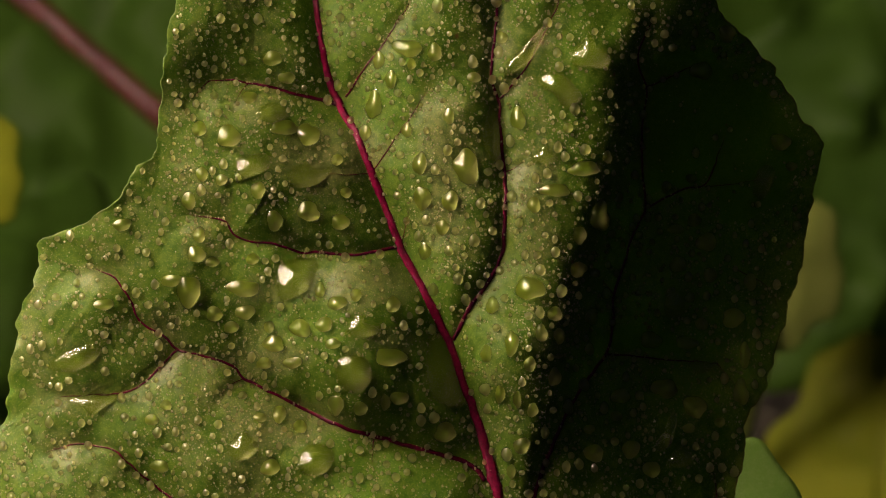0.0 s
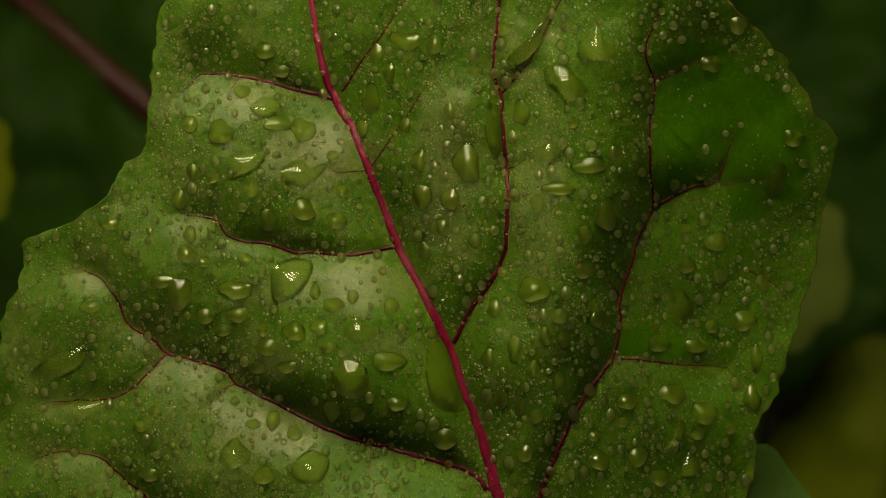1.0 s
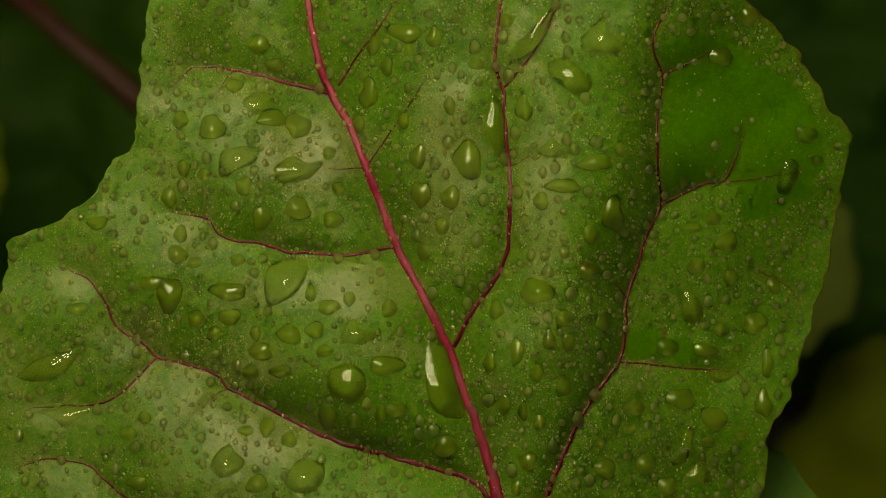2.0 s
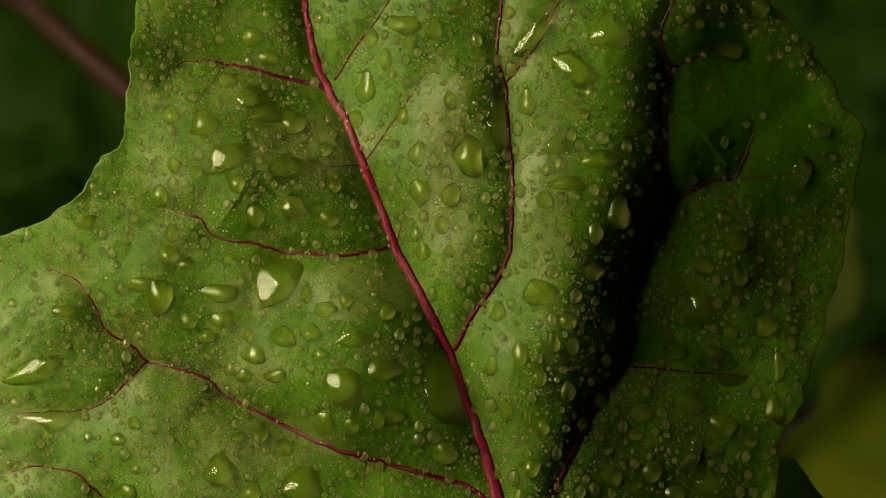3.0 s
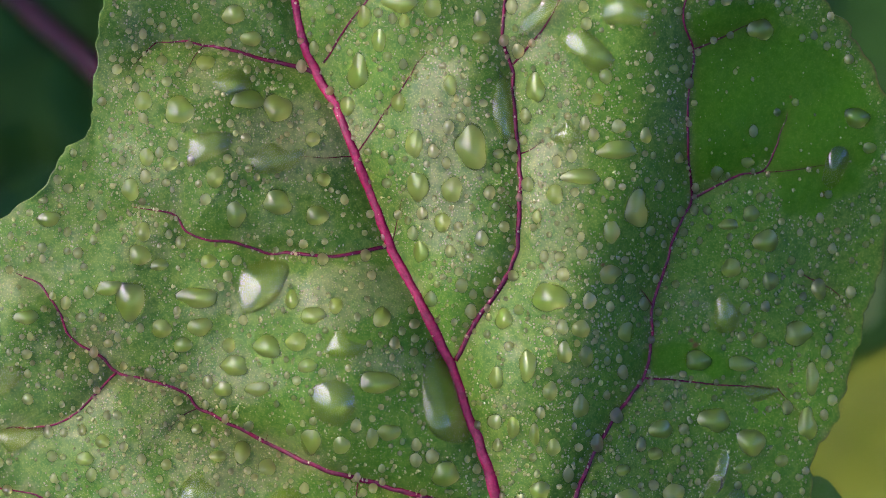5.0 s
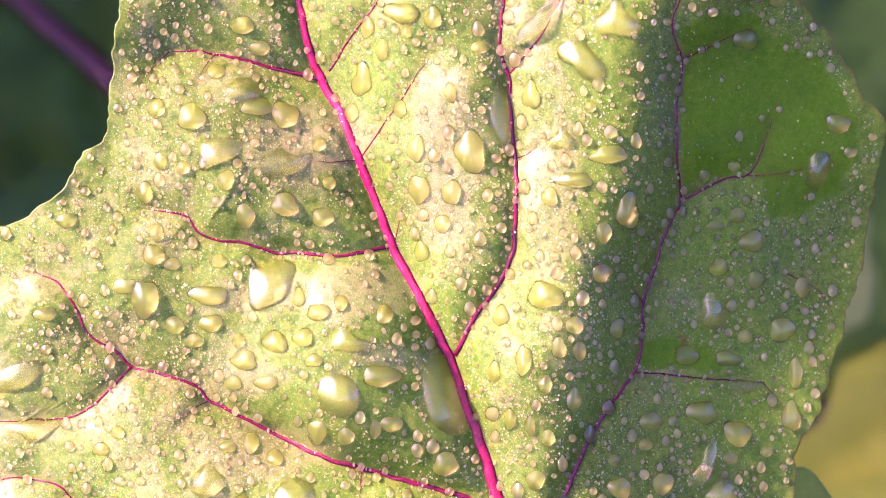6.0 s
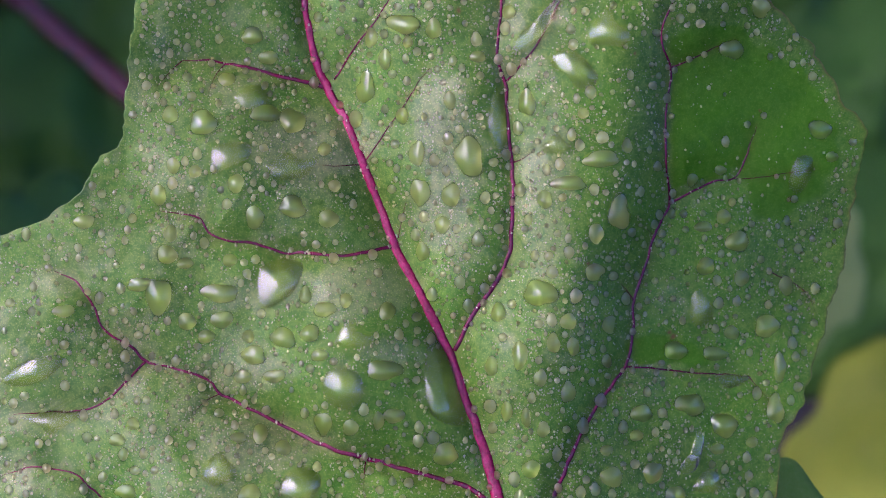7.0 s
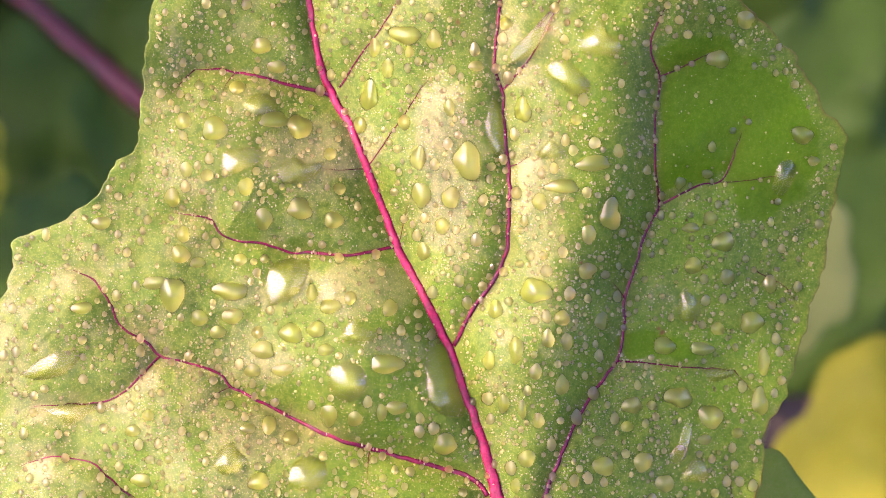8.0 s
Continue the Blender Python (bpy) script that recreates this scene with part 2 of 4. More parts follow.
# name, half width at its foot and at its end, course
VEINS = [
    ("midrib", 1.15, 0.45, [(14.5, -70.8), (11.6, -54.5), (9.4, -42.2), (7.3, -34.4), (5.2, -28.2), (3.2, -22.9), (1.4, -17.6), (-1.3, -11.9), (-4.4, -5.7), (-7.7, 0.4),
                          (-9.7, 5.8), (-12.4, 12.5), (-15.2, 19.7), (-18.4, 25.5), (-20.2, 29.8), (-21.7, 35.5), (-22.6, 42.2), (-23.4, 53.7), (-20.5, 75.8)]),
    ("vein", 0.50, 0.16, [(-18.8, 25.9), (-21.5, 26.7), (-25.3, 27.7), (-30.1, 29.0), (-34.9, 30.0), (-38.7, 30.4), (-42.1, 30.3)]),
    ("vein", 0.38, 0.16, [(-8.0, 0.3), (-12.8, -0.6), (-17.6, -1.0), (-22.9, -0.5), (-26.2, -0.6), (-30.1, 0.8), (-33.9, 1.3), (-37.3, 2.2), (-39.2, 4.9), (-42.5, 5.8), (-45.4, 6.2)]),
    ("vein", 0.60, 0.18, [(7.5, -41.9), (5.8, -39.7), (3.0, -38.0), (-1.3, -36.8), (-6.1, -35.5), (-11.9, -33.9), (-17.6, -32.3), (-21.5, -30.6), (-26.2, -28.2), (-31.0, -25.8), (-35.8, -23.4),
                          (-37.7, -21.2), (-42.5, -19.5), (-47.8, -18.1), (-50.2, -15.7), (-54.5, -13.1), (-56.4, -9.0), (-59.3, -5.2), (-62.7, -3.5)]),
    ("vein", 0.26, 0.10, [(-47.8, -18.1), (-51.2, -21.5), (-55.9, -25.3), (-60.7, -26.2), (-69.4, -26.7)]),
    ("vein", 0.34, 0.12, [(-34.9, -57.4), (-43.5, -49.7), (-52.6, -42.2), (-56.4, -39.0), (-59.8, -36.1), (-66.5, -35.2), (-71.3, -36.8)]),
    ("vein", 0.52, 0.22, [(1.8, -16.4), (4.4, -11.4), (7.8, -6.6), (10.4, -1.8), (11.1, 3.9), (11.3, 9.7), (11.1, 14.5), (10.4, 21.2), (10.0, 26.9), (8.8, 30.8), (9.0, 35.5),
                          (9.8, 42.2), (10.2, 49.9), (14.0, 67.2)]),
    ("vein", 0.22, 0.10, [(10.2, 27.1), (12.5, 29.8), (15.4, 33.1), (17.3, 37.0), (19.9, 42.2), (21.2, 46.1)]),
    ("vein", 0.16, 0.06, [(11.3, 14.0), (13.0, 14.8), (14.9, 16.2)]),
    ("vein", 0.58, 0.16, [(11.6, -64.1), (14.0, -53.6), (17.1, -42.2), (20.2, -34.4), (23.1, -28.2), (26.4, -22.9), (29.5, -18.9), (30.6, -13.3), (30.8, -8.5), (32.7, -2.8),
                          (34.1, 2.0), (36.5, 7.5), (36.0, 13.5), (35.8, 20.2), (36.5, 26.0), (36.5, 29.8), (35.1, 34.1), (36.5, 38.4), (37.9, 41.3)]),
    ("vein", 0.30, 0.08, [(36.5, 7.5), (39.9, 9.2), (43.7, 10.8), (47.0, 11.4), (49.0, 14.9), (50.6, 20.2)]),
    ("vein", 0.22, 0.08, [(29.5, -18.9), (33.1, -19.1), (37.5, -19.8), (43.2, -20.2), (49.4, -20.5)]),
    ("vein", 0.24, 0.06, [(30.8, -8.5), (29.8, -7.1), (28.5, -5.5)]),
    ("vein", 0.22, 0.08, [(-17.6, 27.4), (-14.8, 31.7), (-11.4, 36.0), (-8.0, 41.3), (-5.2, 46.1)]),
    ("vein", 0.16, 0.07, [(-13.3, 13.5), (-10.0, 17.8), (-6.6, 22.6), (-2.3, 29.3)]),
    ("vein", 0.12, 0.05, [(-12.4, -34.2), (-12.6, -36.8), (-12.8, -39.2)]),
    ("vein", 0.1, 0.04, [(-7.9, -35.5), (-8.8, -34.2), (-9.6, -33.1)]),
    ("vein", 0.1, 0.04, [(-26.2, -28.2), (-25.9, -27.3), (-25.8, -26.3)]),
    ("vein", 0.12, 0.05, [(-35.8, -23.4), (-38.5, -24.8), (-40.6, -26.9)]),
    ("vein", 0.12, 0.04, [(-13.3, 13.5), (-17.1, 13.3), (-20.5, 13.7)]),
    ("vein", 0.1, 0.04, [(-7.7, 0.4), (-6.9, 3.9), (-5.9, 7.6)]),
    ("vein", 0.12, 0.05, [(-34.9, 30.0), (-36.6, 27.9), (-37.9, 25.2)]),
    ("vein", 0.13, 0.05, [(-42.1, 30.3), (-44.0, 28.4), (-46.2, 26.2)]),
    ("vein", 0.09, 0.03, [(47.0, 11.4), (53.3, 11.8), (60.0, 12.9)]),
    ("vein", 0.09, 0.03, [(49.4, -20.5), (51.5, -22.9), (53.1, -25.2)]),
    ("vein", 0.1, 0.04, [(52.8, -3.5), (57.9, -6.4), (60.2, -10.3)]),
    ("vein", 0.14, 0.05, [(49.1, -45.9), (49.0, -42.1), (48.5, -38.7)]),
    ("vein", 0.09, 0.03, [(10.4, 5.4), (9.2, 6.6), (8.4, 7.6)]),
    ("vein", 0.1, 0.04, [(34.1, 2.0), (32.7, 3.2), (31.4, 4.1)]),
    ("vein", 0.18, 0.06, [(36.5, 29.3), (39.9, 30.6), (44.2, 32.5), (47.0, 33.4)]),
]


# drops that can be told apart: middle, width and height in millimetres
BIG_DROPS = [
    (-28.2, 30.9, 3.3, 2.5), (-30.8, 34.4, 3.8, 2.9), (-28.6, 21.9, 5.9, 2.7), (-34.9, 27.4, 2.9, 2.5),
    (-24.3, 20.7, 4.4, 4.4), (-38.7, 20.4, 4.2, 4.8), (-24.3, 6.8, 4.6, 3.8), (-18.5, 4.9, 3.4, 3.3),
    (-30.4, 5.1, 2.9, 4.4), (-33.4, 10.6, 2.9, 3.3), (-19.1, 16.1, 2.3, 2.3), (-14.1, 21.0, 2.5, 2.9),
    (-12.5, 26.0, 3.1, 5.4), (-11.6, 34.1, 2.3, 3.4), (-9.4, 30.6, 2.3, 3.4), (-6.4, 36.3, 5.7, 3.4),
    (-1.5, 35.5, 2.9, 3.4), (-43.5, 13.5, 2.3, 2.9), (-40.0, 12.5, 2.3, 2.3), (-45.9, 8.7, 2.9, 3.4),
]
DROPS_MIDDLE = [
    (4.2, 14.9, 5.2, 6.5), (1.3, 8.7, 3.4, 3.8), (-3.7, 9.2, 3.3, 4.8), (-0.1, 3.9, 2.7, 2.9),
    (-3.3, -0.4, 2.3, 3.4), (5.6, 31.0, 2.7, 2.1), (1.1, 24.0, 2.1, 3.1), (-4.2, 15.4, 2.7, 4.4),
    (8.9, -10.2, 2.5, 3.4), (-9.0, -10.0, 2.9, 3.1), (-15.7, -8.3, 2.3, 2.5), (-22.2, -7.4, 2.1, 2.9),
    (-45.9, -7.6, 5.0, 5.7), (-36.0, -7.1, 6.1, 3.4), (-19.1, -9.7, 3.8, 2.7), (-41.3, -11.7, 3.3, 2.9),
    (-35.7, -11.4, 4.2, 2.7), (-38.2, -14.1, 3.1, 2.3), (-25.8, -14.3, 4.2, 3.6), (-21.5, -13.6, 3.4, 2.9),
]
DROPS_LOW = [
    (-30.6, -17.1, 4.4, 3.1), (-19.9, -17.1, 3.1, 2.1), (-9.5, -19.5, 5.7, 3.8), (-19.4, -28.2, 3.4, 3.8),
    (-14.9, -28.8, 2.9, 2.7), (-7.9, -26.9, 3.6, 2.7), (-10.4, -27.7, 1.9, 3.3), (-32.3, -20.6, 3.1, 2.3),
    (-27.2, -20.5, 3.8, 2.3), (-33.0, -30.4, 2.7, 1.9), (-29.5, -29.8, 2.7, 3.4), (-25.8, -32.0, 2.7, 2.7),
    (-31.2, -39.4, 3.8, 3.3), (0.4, -33.1, 4.4, 3.8), (-50.0, -28.2, 2.3, 2.1), (-52.6, -30.8, 2.9, 2.1),
    (-51.2, -39.2, 3.8, 2.5), (-48.8, -5.7, 4.8, 2.3), (-44.5, -0.9, 3.4, 3.4),
]
DROPS_RIDGE = [
    (13.5, 23.6, 2.9, 4.6), (10.6, 38.2, 2.3, 2.5), (20.2, 10.6, 5.7, 2.7), (25.5, 14.5, 6.3, 2.9),
    (16.4, 8.0, 2.7, 3.1), (29.7, 16.6, 1.9, 2.5), (28.5, 5.8, 4.2, 5.4), (24.7, 2.5, 2.5, 3.8),
    (24.5, -3.7, 3.4, 3.1), (15.7, -7.1, 5.4, 4.8), (20.2, -11.7, 3.1, 2.7), (26.9, -12.2, 2.7, 3.1),
    (17.8, -15.2, 2.5, 3.3), (21.0, -15.7, 2.3, 3.1), (12.4, -17.1, 2.5, 5.2), (7.8, -18.9, 2.3, 3.3),
    (15.7, -20.8, 2.3, 3.1), (20.2, -23.1, 2.5, 3.8), (10.3, -26.2, 2.1, 3.3), (13.4, -27.2, 1.7, 3.4),
    (16.2, -29.1, 2.3, 2.7),
]
DROPS_OUTER = [
    (46.6, 32.2, 4.0, 3.4), (51.3, 38.9, 3.4, 3.3), (60.9, 19.3, 3.8, 3.3), (45.3, 5.2, 2.7, 2.5),
    (42.0, 3.6, 3.3, 1.7), (47.5, 1.2, 4.4, 3.3), (42.4, -2.8, 3.1, 3.1), (48.2, -4.7, 2.7, 2.7),
    (52.3, -12.4, 4.4, 3.8), (46.6, -13.5, 2.5, 2.5), (55.4, -5.9, 2.5, 3.3), (43.9, -16.9, 4.2, 2.5),
    (54.4, -19.1, 2.3, 4.8), (32.0, -26.5, 3.6, 3.1), (31.2, -30.1, 2.3, 2.1), (39.9, -25.1, 5.0, 3.8),
    (45.4, -28.4, 4.4, 4.4), (33.9, -36.1, 3.4, 3.8), (27.2, -36.8, 4.2, 3.3), (37.6, -39.7, 3.4, 3.3),
    (14.2, -35.5, 3.3, 3.1),
]
DROPS_RIM = [
    (53.7, -25.8, 2.9, 5.2), (37.5, -16.4, 3.8, 3.4), (44.3, -32.3, 2.5, 1.9), (49.9, -31.2, 2.1, 1.9),
    (26.4, -32.5, 2.3, 1.9), (-34.4, -1.8, 2.5, 2.3), (-41.6, -2.3, 2.9, 1.9), (-57.9, 4.4, 3.8, 2.3),
    (-61.2, -10.0, 3.8, 2.3), (-44.0, 2.5, 2.5, 2.9), (-31.4, -14.1, 2.1, 2.3), (44.8, 12.7, 2.1, 1.7),
    (40.3, 11.1, 2.1, 2.3), (62.8, 14.9, 2.3, 1.7), (-17.5, 10.2, 2.3, 2.1), (-6.6, 21.5, 2.3, 2.7),
    (-5.7, 33.4, 1.7, 2.3), (12.3, -40.1, 1.7, 2.9), (22.6, 21.9, 2.1, 1.9), (-44.0, 21.7, 2.9, 2.9),
]
WATER_DROPS = (BIG_DROPS, DROPS_MIDDLE, DROPS_LOW, DROPS_RIDGE, DROPS_OUTER, DROPS_RIM)


# larger drops and pools with outlines of their own
POOLS_INNER = [[(-25.8, -1.3), (-22.9, -2.0), (-22.6, -3.7), (-24.3, -7.1), (-26.7, -8.8), (-29.3, -9.5), (-30.1, -6.1), (-29.3, -2.8)],
               [(8.4, 26.4), (7.9, 24.0), (7.1, 20.7), (8.0, 17.3), (9.7, 14.9), (10.4, 16.4), (10.4, 23.1)],
               [(-2.3, -12.8), (-3.1, -19.1), (-2.6, -24.8), (-0.9, -27.7), (3.0, -28.6), (3.9, -27.2), (2.7, -22.9), (1.1, -17.6)],
               [(17.3, 31.2), (19.7, 32.2), (21.8, 31.5), (23.6, 29.8), (25.1, 27.9), (24.5, 26.4), (22.1, 25.8), (20.7, 26.9), (19.7, 28.6), (17.8, 29.0)],
               [(23.1, 35.5), (25.5, 37.9), (26.9, 38.9), (27.9, 36.5), (30.3, 34.6), (29.3, 32.7), (26.4, 32.9), (23.6, 33.0)],
               [(-17.6, -15.2), (-16.5, -12.8), (-14.8, -11.6), (-13.8, -13.3), (-10.9, -14.3), (-12.8, -15.7), (-15.7, -15.8)],
               [(-19.1, -20.0), (-16.2, -19.1), (-13.3, -20.5), (-13.0, -23.9), (-15.2, -26.0), (-17.8, -25.3), (-19.5, -22.9)]]
POOLS_LOW = [[(-39.2, -36.8), (-38.2, -34.4), (-35.8, -32.5), (-34.9, -33.9), (-33.2, -35.5), (-34.4, -37.3), (-36.8, -38.4), (-38.2, -37.7)],
             [(-26.7, -39.2), (-25.3, -36.3), (-22.9, -34.9), (-20.0, -36.1), (-19.8, -38.2), (-21.5, -40.6), (-24.8, -40.9)],
             [(-71.8, -21.5), (-68.4, -18.6), (-63.6, -17.1), (-61.2, -17.6), (-62.7, -20.0), (-66.0, -21.9), (-69.4, -22.2)],
             [(-68.4, -27.2), (-63.6, -26.0), (-57.9, -26.5), (-60.7, -28.2), (-63.6, -30.1), (-65.0, -28.6)],
             [(10.9, 30.9), (11.6, 33.8), (14.5, 36.3), (16.9, 37.9), (19.3, 41.5), (17.8, 37.0), (14.5, 33.1)],
             [(37.9, -35.8), (39.4, -34.4), (40.3, -31.5), (41.3, -29.1), (42.2, -30.6), (41.8, -33.4), (40.8, -35.8), (38.9, -36.5)]]
POOLS_OUTER = [[(55.7, 10.1), (56.6, 13.8), (58.2, 15.2), (59.8, 14.2), (59.1, 11.0), (57.2, 8.8)],
               [(40.1, -7.6), (41.3, -6.3), (42.2, -7.6), (43.7, -9.5), (43.2, -11.9), (41.3, -12.5), (39.9, -11.4)],
               [(40.3, -38.2), (42.7, -35.4), (44.2, -35.8), (45.1, -38.7), (43.2, -39.4), (40.8, -39.2)],
               [(15.4, 16.4), (17.3, 17.8), (18.3, 18.8), (19.3, 17.8), (20.7, 16.4), (19.3, 15.4), (16.9, 15.4)],
               [(43.7, -20.5), (46.6, -20.2), (49.6, -20.5), (48.5, -21.7), (45.8, -22.5)],
               [(-37.3, 16.4), (-34.9, 17.1), (-31.0, 17.1), (-31.5, 14.5), (-34.9, 13.0), (-37.5, 12.1)],
               [(-28.6, 13.5), (-25.3, 15.6), (-22.9, 14.5), (-20.0, 14.7), (-22.4, 11.8), (-27.2, 11.1)],
               [(-33.9, 24.5), (-31.5, 26.4), (-28.6, 25.8), (-28.2, 23.6), (-31.5, 22.6)]]
POOLS = POOLS_INNER + POOLS_LOW + POOLS_OUTER
# films of water spread flat over the blade, free of dew
FILMS = [[(36.6, 34.5), (36.9, 21.0), (37.0, 10.2), (42.0, 11.6), (47.2, 12.6), (49.4, 9.8), (50.0, 5.6), (54.6, 4.2), (56.8, 7.2), (61.0, 7.8), (63.6, 13.5), (62.5, 21.0), (58.4, 27.6), (51.0, 33.0), (44.0, 36.5)],
         [(29.6, -14.2), (34.0, -13.2), (39.5, -14.6), (43.0, -17.5), (41.0, -19.0), (36.0, -18.6), (31.0, -17.8)]]
# pale bloom on the blade, with sun sheen painted in: place, half width, half height, strength
BLOOM_SHEEN = [(-21.5, 16.4, 11.5, 6.7, 1), (-36.8, 25.0, 8.6, 4.8, 0.6), (-13.8, -6.6, 9.6, 5.3, 1), (-30.1, -7.6, 10.5, 3.8, 0.7),
       (-31.0, -20.0, 8.6, 3.4, 0.9), (-29.1, -31.5, 13.4, 5.7, 0.9), (-9.0, -17.1, 5.7, 2.9, 0.8), (0.6, 13.5, 7.2, 17.2, 0.9),
       (16.9, 10.6, 6.2, 30.7, 0.6), (11.1, 34.6, 10.5, 8.6, 0.6), (37.9, -7.6, 5.3, 3.8, 0.8), (33.1, -21.0, 4.8, 3.8, 0.7),
       (41.3, 8.7, 5.7, 2.9, 0.5), (-51.2, -15.2, 15.3, 11.5, 0.5), (-60.7, -3.7, 13.4, 7.7, 0.5), (11.1, -24.8, 6.7, 15.3, 0.4)]
# red blots on the blade: place and radius
BLOTS = [(55.9, 8.0, 0.48), (24.3, -2.8, 0.57), (23.4, -2.3, 0.38), (37.2, -14.1, 0.48), (36.5, -13.5, 0.38), (21.3, 38.4, 0.48), (17.6, 37.5, 0.57), (51.1, 22.4, 0.29), (25.1, 9.9, 0.29), (59.0, 30.0, 0.38), (31.0, 31.5, 0.29), (2.5, 38.4, 0.57)]


def spline(points, step=0.6):
    """A smooth course through the points, in steps of that many millimetres."""
    p = np.array(points, float)
    p = np.vstack([2 * p[0] - p[1], p, 2 * p[-1] - p[-2]])
    out = []
    for a, b, c, d in zip(p, p[1:], p[2:], p[3:]):
        n = max(2, int(np.linalg.norm(c - b) / step))
        s = np.linspace(0, 1, n, endpoint=False)[:, None]
        out.append(0.5 * (2 * b + (c - a) * s + (2 * a - 5 * b + 4 * c - d) * s ** 2 + (3 * b - a - 3 * c + d) * s ** 3))
    return np.vstack([*out, p[-2:-1]])


COURSES = [(name, foot, end, spline(course)) for name, foot, end, course in VEINS]


def lumps(x, y, size, seed):
    """Smooth random lumps of that size, about -1 to 1."""
    table = np.random.RandomState(seed).uniform(-1, 1, (257, 257))
    u, v = x / size + 131.7, y / size + 97.3
    i, j = np.floor(u).astype(int), np.floor(v).astype(int)
    a, b = u - i, v - j
    a, b = a * a * (3 - 2 * a), b * b * (3 - 2 * b)
    at = lambda k, l: table[(i + k) % 257, (j + l) % 257]
    return (at(0, 0) * (1 - a) + at(1, 0) * a) * (1 - b) + (at(0, 1) * (1 - a) + at(1, 1) * a) * b


def vein_distance(x, y):
    """The distance to the nearest vein, the broad valleys that the veins lie in, and the narrow groove along them."""
    nearest, valley, groove = np.full(x.shape, 1e3), np.zeros(x.shape), np.zeros(x.shape)
    for name, foot, end, c in COURSES:
        c = np.vstack([c[:-1:2], c[-1:]])
        low, high = c.min(axis=0) - 24, c.max(axis=0) + 24
        i0, i1 = np.searchsorted(x[:, 0], (low[0], high[0]))
        j0, j1 = np.searchsorted(y[0], (low[1], high[1]))
        px, py = x[i0:i1, j0:j1], y[i0:i1, j0:j1]
        best, width = np.full(px.shape, 1e6), np.zeros(px.shape)
        for k, (a, b) in enumerate(zip(c, c[1:])):
            way = b - a
            s = np.clip(((px - a[0]) * way[0] + (py - a[1]) * way[1]) / (way @ way + 1e-9), 0, 1)
            d = (px - a[0] - s * way[0]) ** 2 + (py - a[1] - s * way[1]) ** 2
            closer = d < best
            best = np.where(closer, d, best)
            width = np.where(closer, foot + (end - foot) * (k + s) / len(c), width)
        depth = np.clip(width / 0.5, 0.10, 1)
        soft = np.sqrt(best + 0.5)
        best = np.sqrt(best)
        box = (slice(i0, i1), slice(j0, j1))
        nearest[box] = np.minimum(nearest[box], best + 0.8 * (1 - depth))
        fade = np.clip((24 - best) / 6, 0, 1)
        valley[box] = 1 - (1 - valley[box]) * (1 - fade * depth * (0.55 if c[-1, 0] > 0 and name == "vein" else 1) * np.exp(-soft / 6.5))
        groove[box] = np.maximum(groove[box], depth * np.exp(-(best / (0.9 + 1.6 * width)) ** 2))
    return nearest, valley, groove


def rough_height(x, y):
    """The large forms of the leaf, in millimetres towards the viewer."""
    ridge = 23.0 + 0.26 * y + 0.0008 * y * y
    d = x - ridge
    h = -0.19 * d - 0.30 * np.sqrt(d * d + 40) + 0.0020 * np.clip(d - 8, 0, 60) ** 2
    h = h - 0.0055 * np.maximum(0, -46 - x) ** 2
    h = h - 5.0 * (np.tanh((d - 9) / 7) + 1) * 0.5 + 0.008 * np.clip(x - 38, 0, 40) * np.clip(y - 4, 0, 40)
    h = h + 1.3 * lumps(x, y, 19, 3) + 0.8 * lumps(x, y, 9, 4)
    return h


class Relief:
    """The leaf's height on a grid, for quick reading."""
    def __init__(self):
        self.step, self.x0, self.y0 = 0.3, -104.0, -86.0
        gx = np.arange(self.x0, 72.0, self.step)
        gy = np.arange(self.y0, 100.0, self.step)
        x, y = np.meshgrid(gx, gy, indexing="ij")
        near, valley, groove = vein_distance(x, y)
        self.near = near
        pillow = 1 - valley
        self.grid = (rough_height(x, y) + 9.4 * pillow - 0.5 * groove
                     + 0.22 * pillow * lumps(x, y, 3.2, 5) + 0.06 * lumps(x, y, 1.1, 6))

    def read(self, table, x, y):
        u, v = (np.asarray(x) - self.x0) / self.step, (np.asarray(y) - self.y0) / self.step
        i = np.clip(np.floor(u).astype(int), 0, table.shape[0] - 2)
        j = np.clip(np.floor(v).astype(int), 0, table.shape[1] - 2)
        a, b = np.clip(u - i, 0, 1), np.clip(v - j, 0, 1)
        return ((table[i, j] * (1 - a) + table[i + 1, j] * a) * (1 - b)
                + (table[i, j + 1] * (1 - a) + table[i + 1, j + 1] * a) * b)

    def height(self, x, y):
        return self.read(self.grid, x, y)


relief = Relief()


def placed(x, y, h):
    """Plan and height in millimetres to the leaf's own frame in metres."""
    x, y, h = np.broadcast_arrays(np.asarray(x, float), np.asarray(y, float), np.asarray(h, float))
    k = 0.001 * (1 - 0.001 * h / FAR)
    return np.stack([x * k, -0.001 * h, y * k], axis=-1)


def mesh_object(name, verts, faces, mat, parent=None, label="", smooth=True):
    me = bpy.data.meshes.new(name)
    me.from_pydata([tuple(v) for v in verts], [], faces)
    me.materials.append(mat)
    if smooth:
        me.shade_smooth()
    me.update()
    ob = new(name, me)
    if parent:
        ob.parent = parent
    if label:
        ob["label"] = label
    return ob


# ---- the leaf ----
leaf = new("beet_leaf")
leaf.matrix_world = LEAN
cam.data.dof.focus_object = leaf
tagged(leaf, "large green beet leaf with crimson veins, wet with dew", "leaf")


